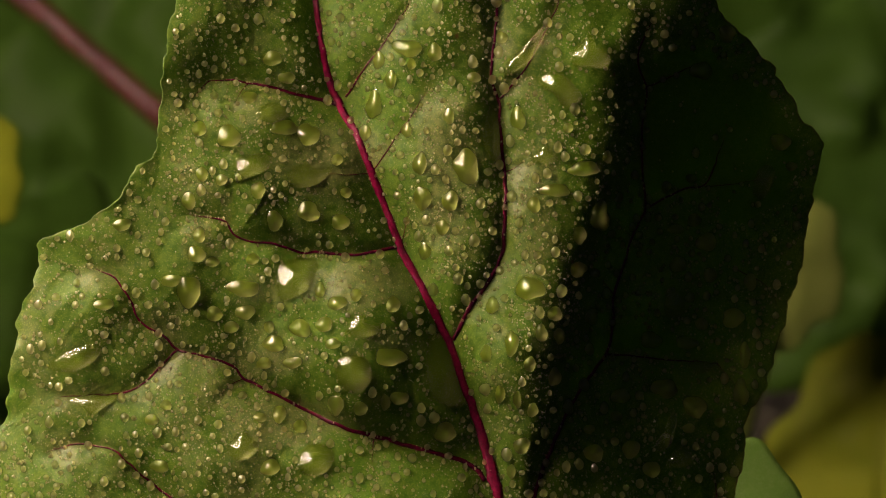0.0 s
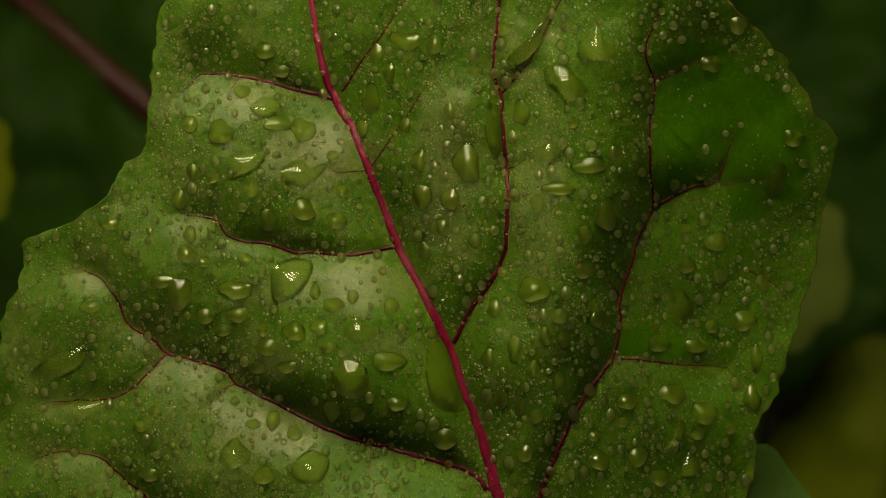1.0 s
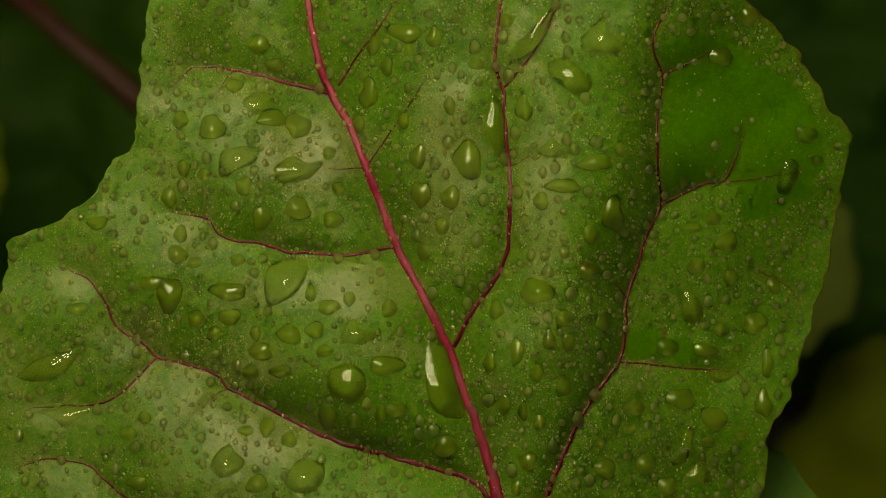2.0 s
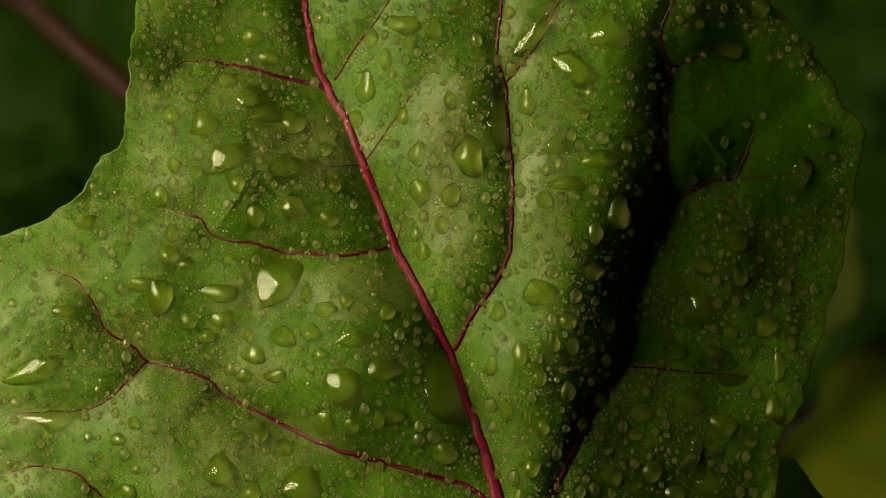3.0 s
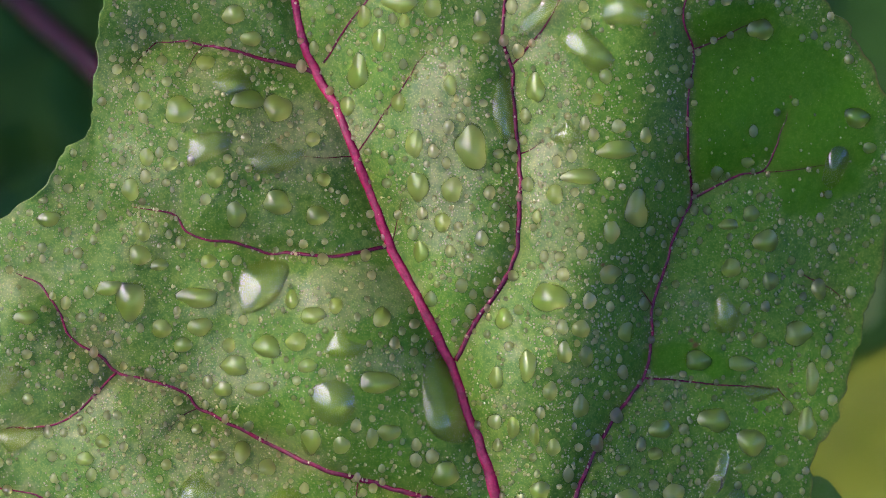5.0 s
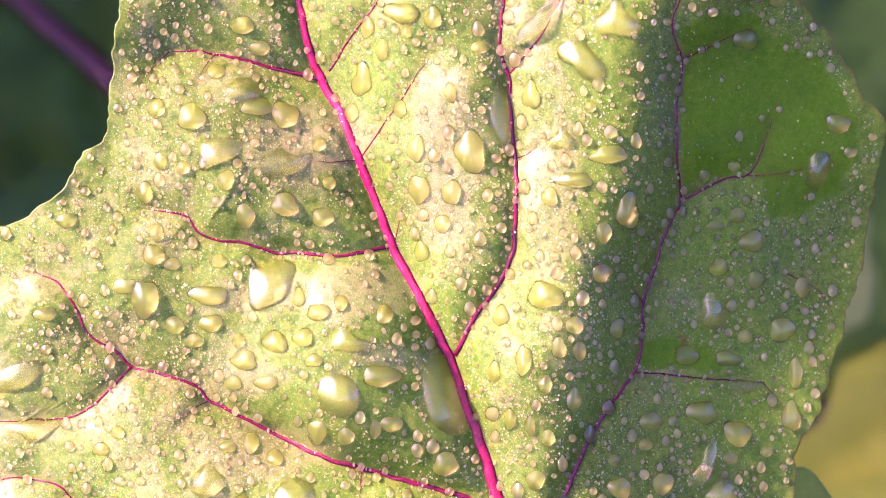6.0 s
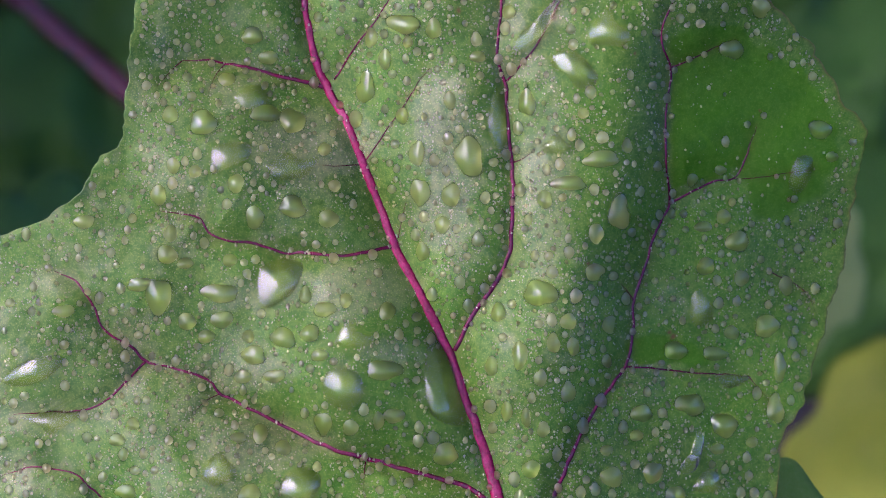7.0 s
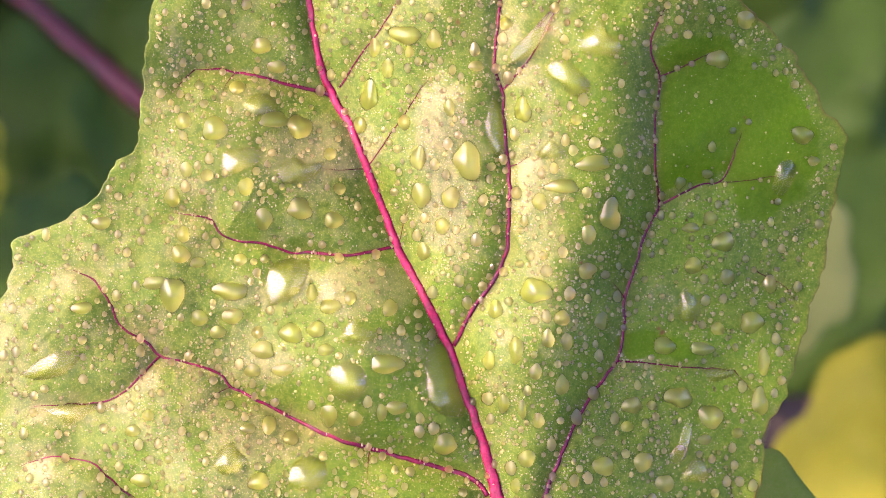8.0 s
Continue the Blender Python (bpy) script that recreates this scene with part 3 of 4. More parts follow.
def outline_course(points, wobble):
    c = spline(points + points[:1], 0.5)[:-1]
    k = np.arange(len(c))
    away = c / np.linalg.norm(c, axis=1)[:, None]
    return c + away * (wobble * (lumps(k * 0.5, k * 0, 2.2, 8) + 0.6 * lumps(k * 0.5, k * 0, 0.9, 9)))[:, None]


def film_share(x, y):
    """1 where a flat film of water lies on the blade, with a soft edge of half a millimetre."""
    share = np.zeros(np.shape(x))
    for p in FILMS:
        c = spline(p + p[:1], 0.4)[:-1]
        mx, my = c.mean(axis=0)
        turn = np.arctan2(c[:, 1] - my, c[:, 0] - mx)
        o = np.argsort(turn)
        reach = np.interp(np.arctan2(y - my, x - mx), turn[o], np.hypot(c[:, 0] - mx, c[:, 1] - my)[o], period=2 * np.pi)
        share = np.maximum(share, np.clip((reach - np.hypot(x - mx, y - my)) / 0.5 + 0.5 + 2.0 * lumps(x, y, 3.1, 83) + 1.2 * lumps(x, y, 1.2, 84), 0, 1))
    return share


def build_blade():
    edge = outline_course(OUTLINE, 0.6)
    turn = np.unwrap(np.arctan2(edge[:, 1], edge[:, 0]))
    reach = np.linalg.norm(edge, axis=1)
    order = np.argsort(turn)
    spokes, rings = 900, 230
    a = np.linspace(-np.pi, np.pi, spokes, endpoint=False)
    r = np.interp(a, turn[order], reach[order], period=2 * np.pi)
    s = (np.arange(1, rings + 1) / rings) ** 0.8
    x, y = np.outer(s, r * np.cos(a)), np.outer(s, r * np.sin(a))
    h = relief.height(x, y)
    rim = np.exp(-(1 - s) * 60)[:, None]
    h = h + rim * 0.5 * lumps(x, y, 3.0, 11)
    verts = [placed(0.0, 0.0, relief.height(np.array(0.0), np.array(0.0))), *placed(x, y, h).reshape(-1, 3)]
    faces = [(0, 1 + (k + 1) % spokes, 1 + k)[::-1] for k in range(spokes)]
    for j in range(rings - 1):
        b = 1 + j * spokes
        faces += [(b + k, b + spokes + k, b + spokes + (k + 1) % spokes, b + (k + 1) % spokes) for k in range(spokes)]
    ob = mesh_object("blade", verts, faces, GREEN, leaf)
    near = relief.read(relief.near, x, y).ravel()
    flush = ob.data.attributes.new("flush", "FLOAT", "POINT")
    edge_red = ((x > 0) * np.exp(-(1 - s) * 220)[:, None] * (0.6 + 0.4 * lumps(x, y, 4, 14))).ravel()
    blots = np.zeros(x.size)
    for bx, by, r in BLOTS:
        d = np.hypot(x.ravel() - bx, y.ravel() - by) * (1 + 0.5 * lumps(x, y, 0.6, 71).ravel())
        blots = np.maximum(blots, np.clip(1.5 - d / (0.7 * r), 0, 0.9))
    flush.data.foreach_set("value", np.concatenate([[0], np.clip(np.maximum.reduce(
        [0.45 * np.exp(-np.maximum(near, 0) / 0.6), 0.8 * edge_red, blots]), 0, 1)]).astype(np.float32))
    # Mask of the blade under drops and pools.
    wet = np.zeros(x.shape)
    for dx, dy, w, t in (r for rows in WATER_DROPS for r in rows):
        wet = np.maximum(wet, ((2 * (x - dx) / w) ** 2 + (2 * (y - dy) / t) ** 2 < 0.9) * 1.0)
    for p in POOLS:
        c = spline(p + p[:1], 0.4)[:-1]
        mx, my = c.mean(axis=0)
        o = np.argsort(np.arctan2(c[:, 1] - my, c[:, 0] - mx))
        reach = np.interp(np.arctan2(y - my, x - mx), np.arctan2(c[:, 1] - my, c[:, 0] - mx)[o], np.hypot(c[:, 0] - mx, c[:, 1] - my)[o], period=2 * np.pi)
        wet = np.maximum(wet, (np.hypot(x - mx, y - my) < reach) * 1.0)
    film = film_share(x, y)
    # More bloom to the left, less to the right: sky sheen put into colour.
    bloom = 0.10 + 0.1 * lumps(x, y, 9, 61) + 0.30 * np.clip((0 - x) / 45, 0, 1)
    for dx, dy, a, b, strength in BLOOM_SHEEN:
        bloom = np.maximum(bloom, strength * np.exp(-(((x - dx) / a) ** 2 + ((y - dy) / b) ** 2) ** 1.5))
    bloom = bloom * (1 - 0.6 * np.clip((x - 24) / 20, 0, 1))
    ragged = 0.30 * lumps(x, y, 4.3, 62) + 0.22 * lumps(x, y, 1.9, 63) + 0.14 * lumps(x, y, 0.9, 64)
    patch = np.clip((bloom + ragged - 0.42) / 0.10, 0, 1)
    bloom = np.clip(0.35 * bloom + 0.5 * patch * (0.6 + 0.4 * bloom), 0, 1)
    # Mask for the focused light painted under drops and pools.
    drop_lit = ob.data.attributes.new("wet", "FLOAT", "POINT")
    drop_lit.data.foreach_set("value", np.concatenate([[0], 1.0 * wet.ravel()]).astype(np.float32))
    bloom_sheen = ob.data.attributes.new("bloom_sheen", "FLOAT", "POINT")
    bloom_sheen.data.foreach_set("value", np.concatenate([[0.4], (bloom * (1 - 0.5 * wet) * (1 - film)).ravel()]).astype(np.float32))
    flooded = ob.data.attributes.new("film", "FLOAT", "POINT")
    flooded.data.foreach_set("value", np.concatenate([[0], film.ravel()]).astype(np.float32))
    solid = ob.modifiers.new("thickness", "SOLIDIFY")
    solid.thickness, solid.offset = 0.00035, -1
    return ob


def build_vein(name, foot, end, c):
    n = len(c)
    t = np.gradient(c, axis=0)
    t /= np.linalg.norm(t, axis=1)[:, None] + 1e-9
    side = np.stack([-t[:, 1], t[:, 0]], axis=1)
    k = np.arange(n)
    w = (1.06 if name == "midrib" else 0.78) * (foot + (end - foot) * np.linspace(0, 1, n) ** 0.8) * (1 + 0.16 * lumps(k * 0.6, k * 0, 2.5, 21))
    w = w * np.minimum(1, 0.25 + np.arange(n)[::-1] / 8)
    c = c + side * (0.20 * lumps(k * 0.6, k * 0, 2.2, 22) + 0.08 * lumps(k * 0.6, k * 0, 0.8, 23))[:, None]
    rows = []
    base = relief.height(c[:, 0], c[:, 1])
    ring = 16
    for a in np.linspace(0, 2 * np.pi, ring, endpoint=False):
        r = w * (1 + 0.09 * math.cos(6 * a) + 0.10 * lumps(k * 0.6, k * 0 + 3 * a, 1.1, 24) + 0.07 * lumps(k * 0.6, k * 0 + 5 * a, 0.6, 25))
        p = c + side * (r * math.cos(a))[:, None]
        rows.append(placed(p[:, 0], p[:, 1], base + 0.05 + r * 0.62 * math.sin(a)))
    verts = np.stack(rows, axis=1).reshape(-1, 3)
    faces = [(ring * i + j, ring * i + (j + 1) % ring, ring * i + ring + (j + 1) % ring, ring * i + ring + j) for i in range(n - 1) for j in range(ring)]
    faces += [tuple(range(ring))[::-1], tuple(ring * (n - 1) + j for j in range(ring))]
    ob = mesh_object(name, verts, faces, RED if name == "midrib" else VEIN_RED, leaf)
    return ob


build_blade()
for course in COURSES:
    build_vein(*course)


def tube(points, radii, sides=14):
    """Vertices and faces of a round stalk through points."""
    pts = [Vector(p) for p in points]
    verts, faces = [], []
    for i, p in enumerate(pts):
        way = (pts[min(i + 1, len(pts) - 1)] - pts[max(i - 1, 0)]).normalized()
        a = way.orthogonal().normalized()
        b = way.cross(a)
        for k in range(sides):
            f = 2 * math.pi * k / sides
            verts.append(p + (a * math.cos(f) + b * math.sin(f)) * radii[i])
    for i in range(len(pts) - 1):
        for k in range(sides):
            faces.append((i * sides + k, i * sides + (k + 1) % sides, (i + 1) * sides + (k + 1) % sides, (i + 1) * sides + k))
    faces += [tuple(range(sides))[::-1], tuple((len(pts) - 1) * sides + k for k in range(sides))]
    return verts, faces


def curve_points(a, b, bow, n=14):
    """A bowed line from a to b."""
    a, b, bow = Vector(a), Vector(b), Vector(bow)
    return [a.lerp(b, s) + bow * math.sin(math.pi * s) for s in [k / (n - 1) for k in range(n)]]


def build_petiole():
    top = Vector(placed(14.5, -70.0, relief.height(14.5, -70.0)))
    foot = LEAN.inverted() @ Vector((0.02, 0.02, -0.01))
    v, f = tube(curve_points(top, foot, (0, 0.01, 0)), [0.0016 + 0.00035 * k for k in range(14)])
    mesh_object("petiole", v, f, RED, leaf, "crimson grooved leaf stalk")


build_petiole()

# ---- water on the leaf ----
def drop_shape(x, y, w, h, rs, sides, rings, outline=None):
    """Vertices (plan and height) and faces of one drop that sits on the leaf: a bulged cap with an uneven rim."""
    a = np.linspace(0, 2 * np.pi, sides, endpoint=False)
    big = max(w, h)
    uneven = min(1, big / 5)
    rim = 1 + 0.10 * uneven * np.sin(2 * a + rs.uniform(0, 6)) + 0.10 * uneven * np.sin(3 * a + rs.uniform(0, 6)) + 0.05 * uneven * np.sin(5 * a + rs.uniform(0, 6))
    if h > 1.15 * w:
        rim = rim * (1 + 0.18 * np.maximum(0, np.sin(a)) ** 5 - 0.10 * np.maximum(0, np.sin(a)))
    cx, cy = rim * np.cos(a) * w / 2, rim * np.sin(a) * h / 2
    if outline is not None:
        c = spline(outline + outline[:1], 0.2)[:-1]
        c = c[np.linspace(0, len(c), sides, endpoint=False).astype(int)] - (x, y)
        if c[0, 0] * c[1, 1] - c[0, 1] * c[1, 0] < 0:
            c = c[::-1]
        c = np.roll(c, -np.argmin(np.abs(np.arctan2(c[:, 1], c[:, 0]))), axis=0)
        cx, cy = c[:, 0], c[:, 1]
    tall = min(0.5 * min(w, h) * (1.0 if big < 2.5 else 0.84), 2.1)
    vx, vy, vh = [x], [y - 0.08 * h], [tall]
    for j in range(1, rings + 1):
        s = math.sin(0.5 * math.pi * j / rings)
        round_x, round_y = 0.42 * w * np.cos(a), 0.42 * h * np.sin(a)
        keep = s ** 1.6
        vx += list(x + (cx * keep + round_x * (1 - keep)) * s)
        vy += list(y + (cy * keep + round_y * (1 - keep)) * s - 0.08 * h * (1 - s))
        vh += [tall * (1 - s * s) - (0.05 if j == rings else 0)] * sides
    vx += list(x + cx * 0.9) + [x]
    vy += list(y + cy * 0.9) + [y]
    vh += [-0.2] * (sides + 1)
    n = (rings + 1) * sides + 1
    faces = [(0, 1 + k, 1 + (k + 1) % sides) for k in range(sides)]
    for j in range(rings):
        b = 1 + j * sides
        faces += [(b + k, b + sides + k, b + sides + (k + 1) % sides, b + (k + 1) % sides) for k in range(sides)]
    b = 1 + rings * sides
    faces += [(b + k, n, b + (k + 1) % sides) for k in range(sides)]
    vx, vy, vh = np.array(vx), np.array(vy), np.array(vh)
    ground = relief.height(vx, vy)
    rim_h = relief.height(x + cx, y + cy)
    flat = np.stack([cx, cy, np.ones(sides)], axis=1)
    fit = np.linalg.lstsq(flat, rim_h, rcond=None)[0]
    level = fit[0] * (vx - x) + fit[1] * (vy - y) + fit[2]
    inward = np.clip(vh / tall, 0, 1) ** 0.7
    top = level * inward + ground * (1 - inward) + vh
    return placed(vx, vy, np.where(vh > 0, top, ground + vh)), faces


def darken_rim(ob, sides, rings):
    """The steep foot of a drop, its last three rings, gets more refraction: a dark outline added as edge shade."""
    ob.data.materials.append(WATER_RIM)
    slots = np.zeros(len(ob.data.polygons), np.int32)
    slots[sides * (rings - 2):sides * (rings + 1)] = 1
    ob.data.polygons.foreach_set("material_index", slots)


def build_drops():
    rs = np.random.RandomState(5)
    for rows in WATER_DROPS:
        for x, y, w, h in rows:
            v, f = drop_shape(x, y, w, h, rs, 28, 8)
            o = v.mean(axis=0)
            ob = mesh_object("water_drop", v - o, f, WATER)
            darken_rim(ob, 28, 8)
            ob.matrix_world = LEAN @ Matrix.Translation(o)
            size = "large" if max(w, h) > 5 else "small"
            shape = "long" if h > 1.4 * w else ("flat" if w > 1.4 * h else "round")
            tagged(ob, f"{size} {shape} clear water drop clinging to the green leaf", "water drop", "drops on the leaf")


def build_pools():
    rs = np.random.RandomState(6)
    for outline in POOLS:
        p = np.array(outline)
        x, y = p.mean(axis=0)
        w, h = np.ptp(p, axis=0)
        v, f = drop_shape(x, y, 0.8 * w, 0.8 * h, rs, 36, 8, outline)
        o = v.mean(axis=0)
        ob = mesh_object("water_drop", v - o, f, POOL_WATER)
        darken_rim(ob, 36, 8)
        ob.matrix_world = LEAN @ Matrix.Translation(o)
        tagged(ob, "wide uneven pool of clear water clinging to the green leaf", "water drop", "drops on the leaf")


def inside(x, y, shrink=1.0):
    edge = outline_course(OUTLINE, 0)
    turn, reach = np.arctan2(edge[:, 1], edge[:, 0]), np.linalg.norm(edge, axis=1)
    o = np.argsort(turn)
    return np.hypot(x, y) < shrink * np.interp(np.arctan2(y, x), turn[o], reach[o], period=2 * np.pi)


def build_dew():
    rs = np.random.RandomState(9)
    taken = np.array([r for rows in WATER_DROPS for r in rows] + [(*np.mean(p, axis=0), *(0.8 * np.ptp(p, axis=0))) for p in POOLS])
    for label, count, low, high, sides, rings in (
            ("small round dew drops scattered over the green leaf", 3300, 0.42, 1.95, 12, 3),
            ("fine dew specks scattered over the green leaf", 24000, 0.10, 0.36, 6, 2)):
        verts, faces, n = [], [], 0
        x, y = rs.uniform(-85, 70, 90000), rs.uniform(-50, 55, 90000)
        keep = inside(x, y, 0.985) & (rs.uniform(0, 1, 90000) < 0.5 + 0.3 * lumps(x, y, 7, 31) + 0.4 * lumps(x, y, 2.6, 32))
        keep &= ~((film_share(x, y) > 0.3) & (rs.uniform(0, 1, 90000) < 0.93))
        x, y = x[keep], y[keep]
        size = low * (high / low) ** (rs.uniform(0, 1, len(x)) ** 1.6) * np.where((x > -4) & (x < 26), 1.22, 1.0)
        made = single = 0
        for px, py, w in zip(x, y, size):
            if (((px - taken[:, 0]) / (taken[:, 2] + w)) ** 2 + ((py - taken[:, 1]) / (taken[:, 3] + w)) ** 2 < 0.27).any():
                continue
            tall = w * rs.uniform(0.9, 1.35)
            own = w > 1.35 and single < 155
            v, f = drop_shape(px, py, w, tall, rs, 20 if own else sides, 6 if own else rings)
            if w > 0.8:
                taken = np.vstack([taken, (px, py, w, tall)])
            if own:
                o = v.mean(axis=0)
                ob = mesh_object("water_drop", v - o, f, SMALL_WATER)
                darken_rim(ob, 20, 6)
                ob.matrix_world = LEAN @ Matrix.Translation(o)
                tagged(ob, "tiny round clear water drop clinging to the green leaf", "water drop", "drops on the leaf")
                single += 1
                continue
            verts.append(v)
            faces += [tuple(i + n for i in g) for g in f]
            n += len(v)
            made += 1
            if made == count:
                break
        ob = mesh_object("dew", np.vstack(verts), faces, DEW if high < 1 else SMALL_WATER)
        if high > 1:
            ob.data.materials.append(WATER_RIM)
            slots = np.tile(np.repeat((0, 0, 1, 1, 0), sides), made).astype(np.int32)
            ob.data.polygons.foreach_set("material_index", slots)
        ob.matrix_world = LEAN
        tagged(ob, label, "dew", kind="stuff")


def build_vein_dew():
    """Specks of dew that sit on the veins."""
    rs = np.random.RandomState(19)
    verts, faces, n = [], [], 0
    for name, foot, end, c in COURSES:
        for k in np.flatnonzero(rs.uniform(0, 1, len(c)) < (0.40 if name == "midrib" else 0.15)):
            w = 0.12 * 4 ** (rs.uniform(0, 1) ** 1.8)
            wide = 0.9 * (foot + (end - foot) * k / len(c))
            off = rs.uniform(-0.4, 0.4, 2) * wide
            v, f = drop_shape(c[k][0] + off[0], c[k][1] + off[1], w, w * rs.uniform(0.9, 1.8), rs, 8, 3)
            v[:, 1] -= 0.001 * 0.45 * wide * math.sqrt(1 - (off @ off) / (0.5 * wide) ** 2 * 0.4)
            verts.append(v)
            faces += [tuple(i + n for i in g) for g in f]
            n += len(v)
    ob = mesh_object("dew", np.vstack(verts), faces, DEW)
    ob.matrix_world = LEAN
    tagged(ob, "glinting dew specks along the crimson veins", "dew", kind="stuff")


build_drops()
build_pools()
build_dew()
build_vein_dew()

# ---- the ground and the plants behind ----
def build_ground():
    n = 60
    g = np.linspace(-1, 1, n)
    g = np.sign(g) * np.abs(g) ** 4 * 400
    x, y = np.meshgrid(g, g, indexing="ij")
    z = 0.03 * lumps(x * 1000, y * 1000, 90, 41) * (np.hypot(x, y) < 20)
    faces = [(i * n + j, (i + 1) * n + j, (i + 1) * n + j + 1, i * n + j + 1) for i in range(n - 1) for j in range(n - 1)]
    ob = mesh_object("ground", np.stack([x, y, z], -1).reshape(-1, 3), faces, SOIL)
    tagged(ob, "dark bare garden soil", "ground", kind="structure")


build_ground()


def wall_material():
    m, t, p, out = material("dark_boards")
    place = t.nodes.new("ShaderNodeTexCoord").outputs["Object"]
    stretch = t.nodes.new("ShaderNodeMapping")
    stretch.inputs["Scale"].default_value = (8, 8, 0.6)
    t.links.new(place, stretch.inputs[0])
    n = node(t, "ShaderNodeTexNoise", Scale=9.0, Detail=8.0, Roughness=0.65)
    t.links.new(stretch.outputs[0], n.inputs["Vector"])
    t.links.new(ramp(t, n.outputs[0], (0.3, (0.010, 0.012, 0.008)), (0.7, (0.030, 0.030, 0.020))), p.inputs["Base Color"])
    p.inputs["Roughness"].default_value = 0.9
    return m


def build_wall(name, x, y, height, length, label):
    """A plain dark wall, unseen, added to shade what lies behind; y is its south end."""
    bm = bmesh.new()
    bmesh.ops.create_cube(bm, size=1.0, matrix=Matrix.Translation((x, y + length / 2, height / 2 - 0.05))
                          @ Matrix.Diagonal((0.06, length, height, 1)))
    me = bpy.data.meshes.new(name)
    bm.to_mesh(me)
    bm.free()
    me.materials.append(DARK_BOARDS)
    tagged(new(name, me), label, "wall", kind="structure")


DARK_BOARDS = wall_material()
# Out of view, added to keep the sun off the leaves behind.
build_wall("shade_wall", -0.33, 0.345, 0.75, 1.2, "unseen plain low dark wall, added to shade the leaves behind")


def back_leaf(label, x, y, z, width, length, tilt, turn, roll, mat, seed, red=False):
    """A plainer beet leaf: ruffled blade, midrib, side veins and stalk. Its place and turns are in the wet leaf's frame."""
    thing = new("beet_leaf")
    thing.matrix_world = LEAN @ pose(x, y, z, tilt, roll, turn)
    tagged(thing, label, "leaf", "beet leaves behind")
    spokes, rings = 96, 22
    a = np.linspace(0, 2 * np.pi, spokes, endpoint=False)
    rs = np.random.RandomState(seed)
    rim = 1 + 0.05 * np.sin(7 * a + rs.uniform(0, 6)) + 0.04 * np.sin(11 * a + rs.uniform(0, 6))
    ex, ez = 0.5 * width * np.cos(a) * rim * (1 - 0.18 * np.sin(a)), 0.5 * length * np.sin(a) * rim
    s = np.arange(1, rings + 1) / rings
    vx, vz = np.outer(s, ex), np.outer(s, ez)
    deep = lambda u, v: (0.10 * width * (2 * u / width) ** 2 + 0.10 * length * (2 * v / length) ** 2
                         + 0.035 * width * lumps(u * 1000, v * 1000, 16, seed) - 0.03 * width * np.exp(-np.abs(u) / (0.05 * width)) * -1)
    verts = np.vstack([[[0, float(deep(np.array(0.0), np.array(0.0))), 0]], np.stack([vx, deep(vx, vz), vz], -1).reshape(-1, 3)])
    faces = [(0, 1 + k, 1 + (k + 1) % spokes) for k in range(spokes)]
    for j in range(rings - 1):
        b = 1 + j * spokes
        faces += [(b + k, b + spokes + k, b + spokes + (k + 1) % spokes, b + (k + 1) % spokes) for k in range(spokes)]
    ob = mesh_object("blade", verts, faces, mat, thing)
    solid = ob.modifiers.new("thickness", "SOLIDIFY")
    solid.thickness = 0.0005
    line = [(0, float(deep(np.array(0.0), np.array(v))) - 0.0012, v) for v in np.linspace(-0.5 * length, 0.46 * length, 16)]
    v, f = tube(line, [(0.0075 - 0.0003 * k if red else 0.0028 - 0.00016 * k) for k in range(16)], 10)
    mesh_object("midrib", v, f, DULL_RED if red else mat, thing)
    foot = thing.matrix_world.inverted() @ Vector((*(thing.matrix_world @ Vector((0, 0, -0.5 * length))).xy, -0.01))
    foot = foot + Vector((0.0, 0.02, 0))
    v, f = tube(curve_points(line[0], foot, (0, 0.02, 0)), [0.003 + 0.00022 * k for k in range(14)], 12)
    mesh_object("petiole", v, f, DULL_RED if red else mat, thing)
    return thing


back_leaf("dark green beet leaf with a dull red midrib", -0.1408, 0.56, 0.0779, 0.276, 0.375, -10, 10, -49, BACK_GREEN, 51, True)
back_leaf("yellow-green rounded beet leaf in the shade", 0.164, 0.50, -0.083, 0.088, 0.107, -5, -22, 3, YELLOW, 52)
back_leaf("pale green beet leaf behind the wet one", 0.117, 0.44, -0.003, 0.058, 0.066, 0, 10, -3, PALE_GREEN, 53)
back_leaf("dark green beet leaf with ruffled edge low beside the stalk", 0.056, 0.030, -0.070, 0.038, 0.075, -8, -15, -8, LOW_GREEN, 54)
back_leaf("yellow-green beet leaf deep in the shade", -0.160, 0.36, 0.030, 0.046, 0.056, -5, 20, -10, YELLOW, 55)
back_leaf("dark green beet leaf deep in the shade", -0.12, 0.46, -0.07, 0.18, 0.22, -20, 35, 20, BACK_GREEN, 57)
back_leaf("dark green beet leaf deep in the shade", 0.20, 0.66, 0.12, 0.26, 0.30, 15, 40, 10, BACK_GREEN, 58)
back_leaf("dark green beet leaf deep in the shade", 0.21, 0.58, 0.0, 0.26, 0.24, 8, 8, -15, BACK_GREEN, 59)


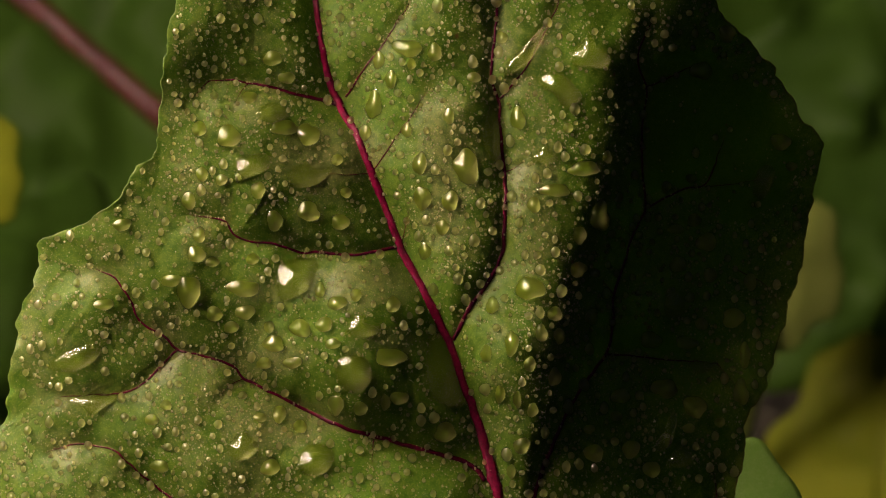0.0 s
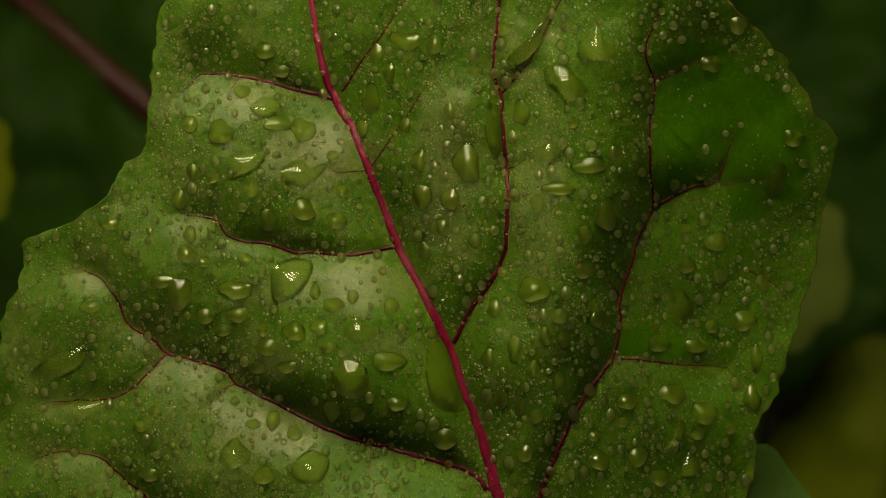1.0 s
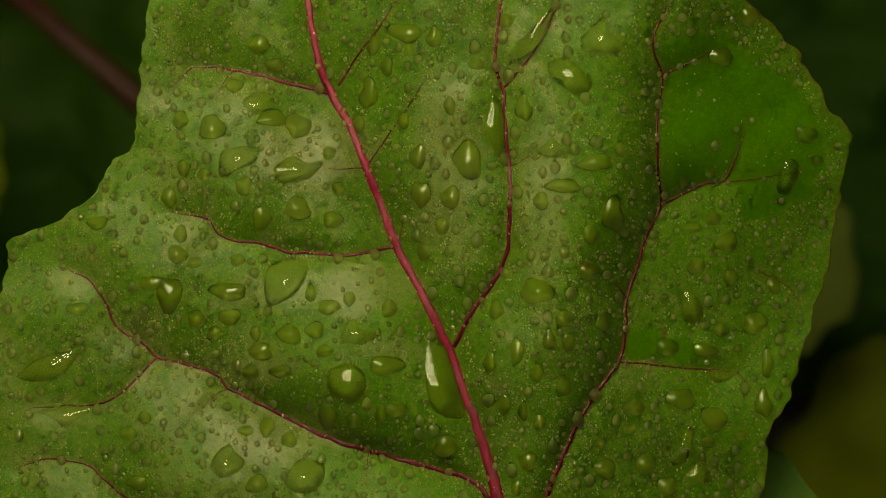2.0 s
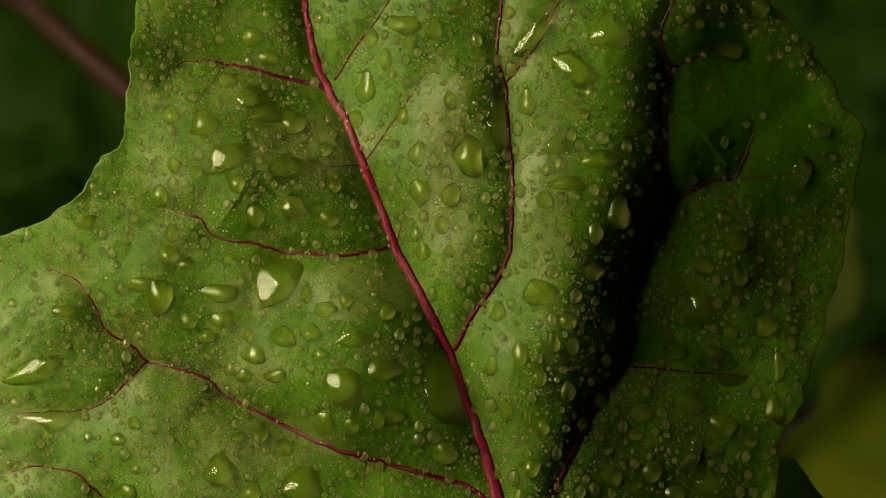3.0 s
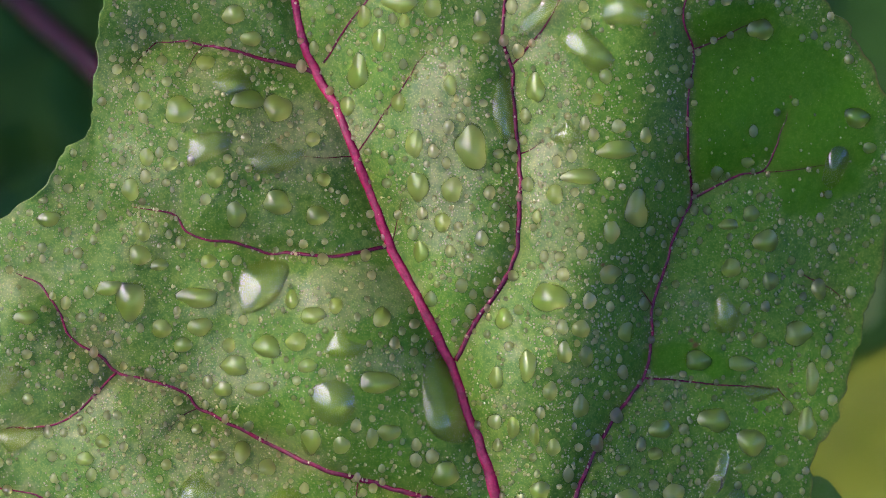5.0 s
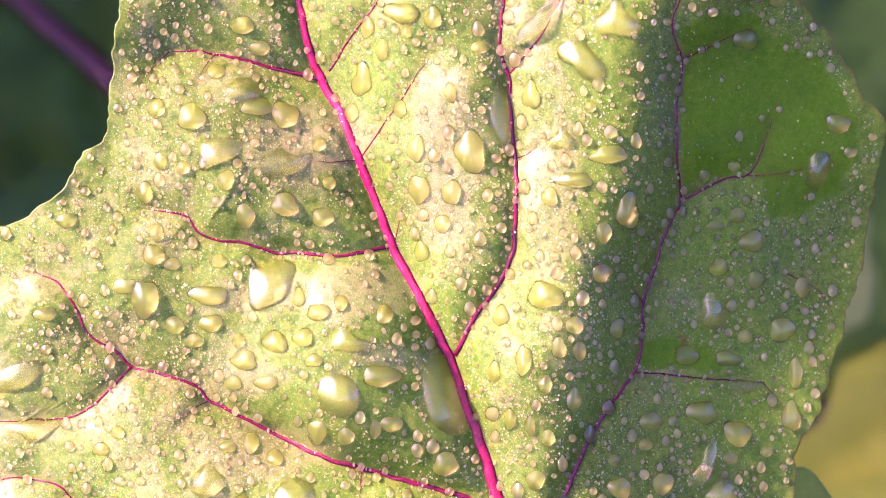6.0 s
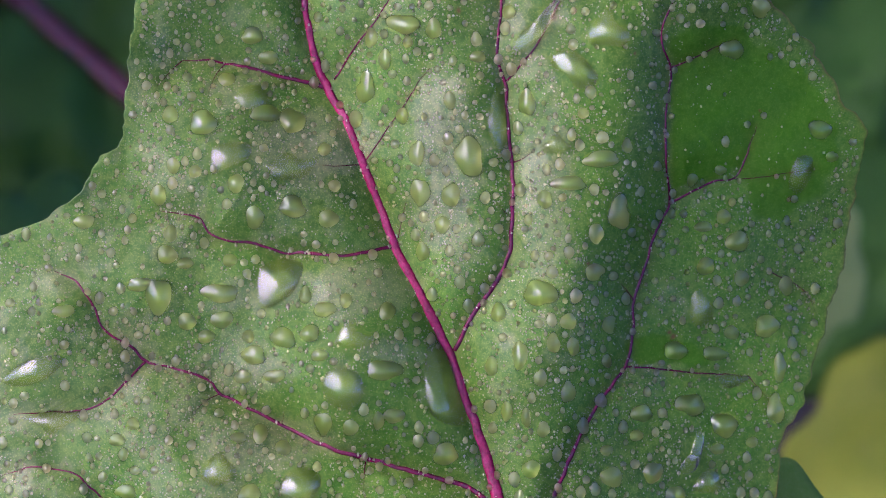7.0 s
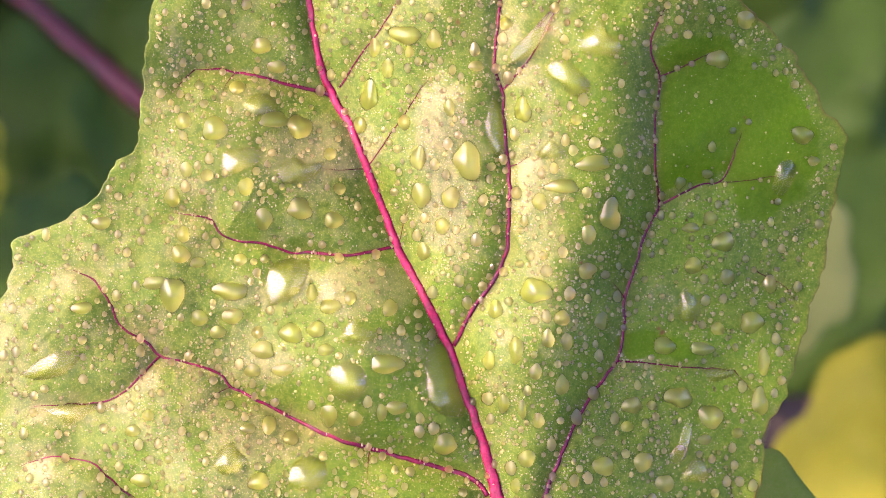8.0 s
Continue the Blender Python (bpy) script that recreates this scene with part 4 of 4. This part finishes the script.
# ---- an unseen cloud, added to dim the sun as it drifts across ----
def build_cloud():
    """A flat bank of cloud, a thin veil at one end and thick at the other."""
    bm = bmesh.new()
    bmesh.ops.create_icosphere(bm, subdivisions=5, radius=1.0)
    for v in bm.verts:
        x, y, z = v.co
        edge = 1 + 0.12 * noise.noise(Vector((x, y, 0)) * 3)
        v.co = Vector((70 * x * edge, 30 * y * edge, 2.5 * z + (0.5 * noise.noise(Vector((x * 7, y * 3, 0))) if z > 0 else 0)))
    bmesh.ops.delete(bm, geom=[v for v in bm.verts if v.co.z < -0.2], context="VERTS")
    me = bpy.data.meshes.new("cloud")
    bm.to_mesh(me)
    bm.free()
    me.materials.append(CLOUD)
    me.shade_smooth()
    return tagged(new("cloud", me), "unseen white cloud bank with a thin edge, drifting across to dim the sun", "cloud")


cloud = build_cloud()


def cloud_at(light):
    """The cloud where it lets that share of the sunlight reach the leaf."""
    side = TO_SUN.cross(Vector((0, 0, 1))).normalized()
    up = TO_SUN.cross(side)
    turn = Matrix((side, up, TO_SUN)).transposed().to_4x4()
    past = 45 - 90 * light if light < 1 else -90
    return Matrix.Translation(at_leaf(0, 0, 0) + TO_SUN * 60 - side * past) @ turn


# ---- the panel lamp that is carried round the leaf; the drops mirror its rows of diodes ----
def glow_material():
    m, t, p, out = material("diode_glow")
    p.inputs["Base Color"].default_value = (0.9, 0.9, 0.85, 1)
    p.inputs["Emission Color"].default_value = (1.0, 0.90, 0.64, 1)
    p.inputs["Emission Strength"].default_value = 130.0
    return m


def housing_material():
    m, t, p, out = material("black_housing")
    n = node(t, "ShaderNodeTexNoise", Scale=300.0, Detail=3.0)
    t.links.new(ramp(t, n.outputs[0], (0.35, (0.012, 0.012, 0.013)), (0.7, (0.028, 0.028, 0.030))), p.inputs["Base Color"])
    p.inputs["Roughness"].default_value = 0.5
    return m


def box(bm, x, y, z, w, h, d):
    bmesh.ops.create_cube(bm, size=1.0, matrix=Matrix.Translation((x, y, z)) @ Matrix.Diagonal((w, h, d, 1)))


def part(name, bm, mat, parent, label=""):
    bmesh.ops.bevel(bm, geom=bm.edges[:], offset=0.0008, segments=1, affect="EDGES")
    me = bpy.data.meshes.new(name)
    bm.to_mesh(me)
    bm.free()
    me.materials.append(mat)
    ob = new(name, me)
    ob.parent = parent
    if label:
        ob["label"] = label
    return ob


def build_light_panel(width, height, bars):
    """A flat lamp of diode rows in a black housing with a grip; it shines along its own -z."""
    lamp = tagged(new("light_panel"), "flat black panel lamp with glowing diode rows beside the leaf", "lamp")
    black, glow = housing_material(), glow_material()
    bm = bmesh.new()
    box(bm, 0, 0, 0.016, width + 0.03, height + 0.03, 0.022)
    part("housing", bm, black, lamp, "black metal lamp housing")
    for x, y, w, h in ((0, height / 2 + 0.011, width + 0.03, 0.008), (0, -height / 2 - 0.011, width + 0.03, 0.008),
                       (width / 2 + 0.011, 0, 0.008, height + 0.014), (-width / 2 - 0.011, 0, 0.008, height + 0.014)):
        bm = bmesh.new()
        box(bm, x, y, -0.002, w, h, 0.014)
        part("rim", bm, black, lamp)
    pitch = height / bars
    for k in range(bars):
        bm = bmesh.new()
        box(bm, 0, -height / 2 + pitch * (k + 0.5), 0.003, width, 0.6 * pitch, 0.004)
        part("diode_row", bm, glow, lamp, "glowing row of white diodes")
    bm = bmesh.new()
    box(bm, 0, -height / 2 - 0.07, 0.016, 0.026, 0.11, 0.022)
    part("grip", bm, black, lamp, "black lamp grip")
    return lamp


light_panel = build_light_panel(0.34, 0.26, 14)


def panel_at(x, up, out, far=0.35):
    """The lamp's pose, that far from the leaf's middle in the direction across, up and out of the leaf, facing it."""
    z = Vector((x, -out, up)).normalized()
    across = Vector((0, -1, 0)).cross(z).normalized()
    turn = Matrix((across, z.cross(across), z)).transposed().to_4x4()
    return LEAN @ Matrix.Translation(z * far) @ turn


def motions():
    walk(cloud, [(t, cloud_at(light)) for t, light in (
        (0.0, 0.012), (4.7, 0.012), (5.3, 0.12), (5.7, 0.25), (6.0, 0.23), (6.4, 0.16), (6.6, 0.10), (6.8, 0.05), (7.0, 0.016), (7.3, 0.014), (7.6, 0.025), (8.0, 0.05))])
    walk(light_panel, [
        (0.0, panel_at(-0.78, 0.60, 0.16)), (0.3, panel_at(-0.65, 0.73, 0.22)), (0.6, panel_at(-0.32, 0.80, 0.40)), (1.0, panel_at(-0.10, 0.80, 0.52)),
        (1.5, panel_at(-0.06, 0.64, 0.76)), (2.0, panel_at(-0.16, 0.56, 0.78)), (2.5, panel_at(-0.45, 0.45, 0.70)), (2.8, panel_at(-0.70, 0.34, 0.58)),
        (3.0, panel_at(-0.80, 0.30, 0.48)), (3.4, panel_at(-0.90, 0.28, 0.27)), (3.7, panel_at(-0.85, 0.45, 0.20)), (3.9, panel_at(-0.76, 0.62, 0.20)),
        (4.0, panel_at(-0.66, 0.62, 0.40, 0.55)), (4.1, pose(-1.0, -1.3, 0.85, 70, 0, -35)), (4.2, pose(-1.5, -2.6, 0.6, 80, 0, 25)),
        (4.3, pose(-1.8, -3.3, 0.35, 88, 0, 85)), (4.4, pose(-1.9, -3.6, 0.20, 90, 0, 130)), (4.6, pose(-1.9, -3.7, 0.17, 90, 0, 150)), (8.0, pose(-1.9, -3.7, 0.17, 90, 0, 150))])


motions()
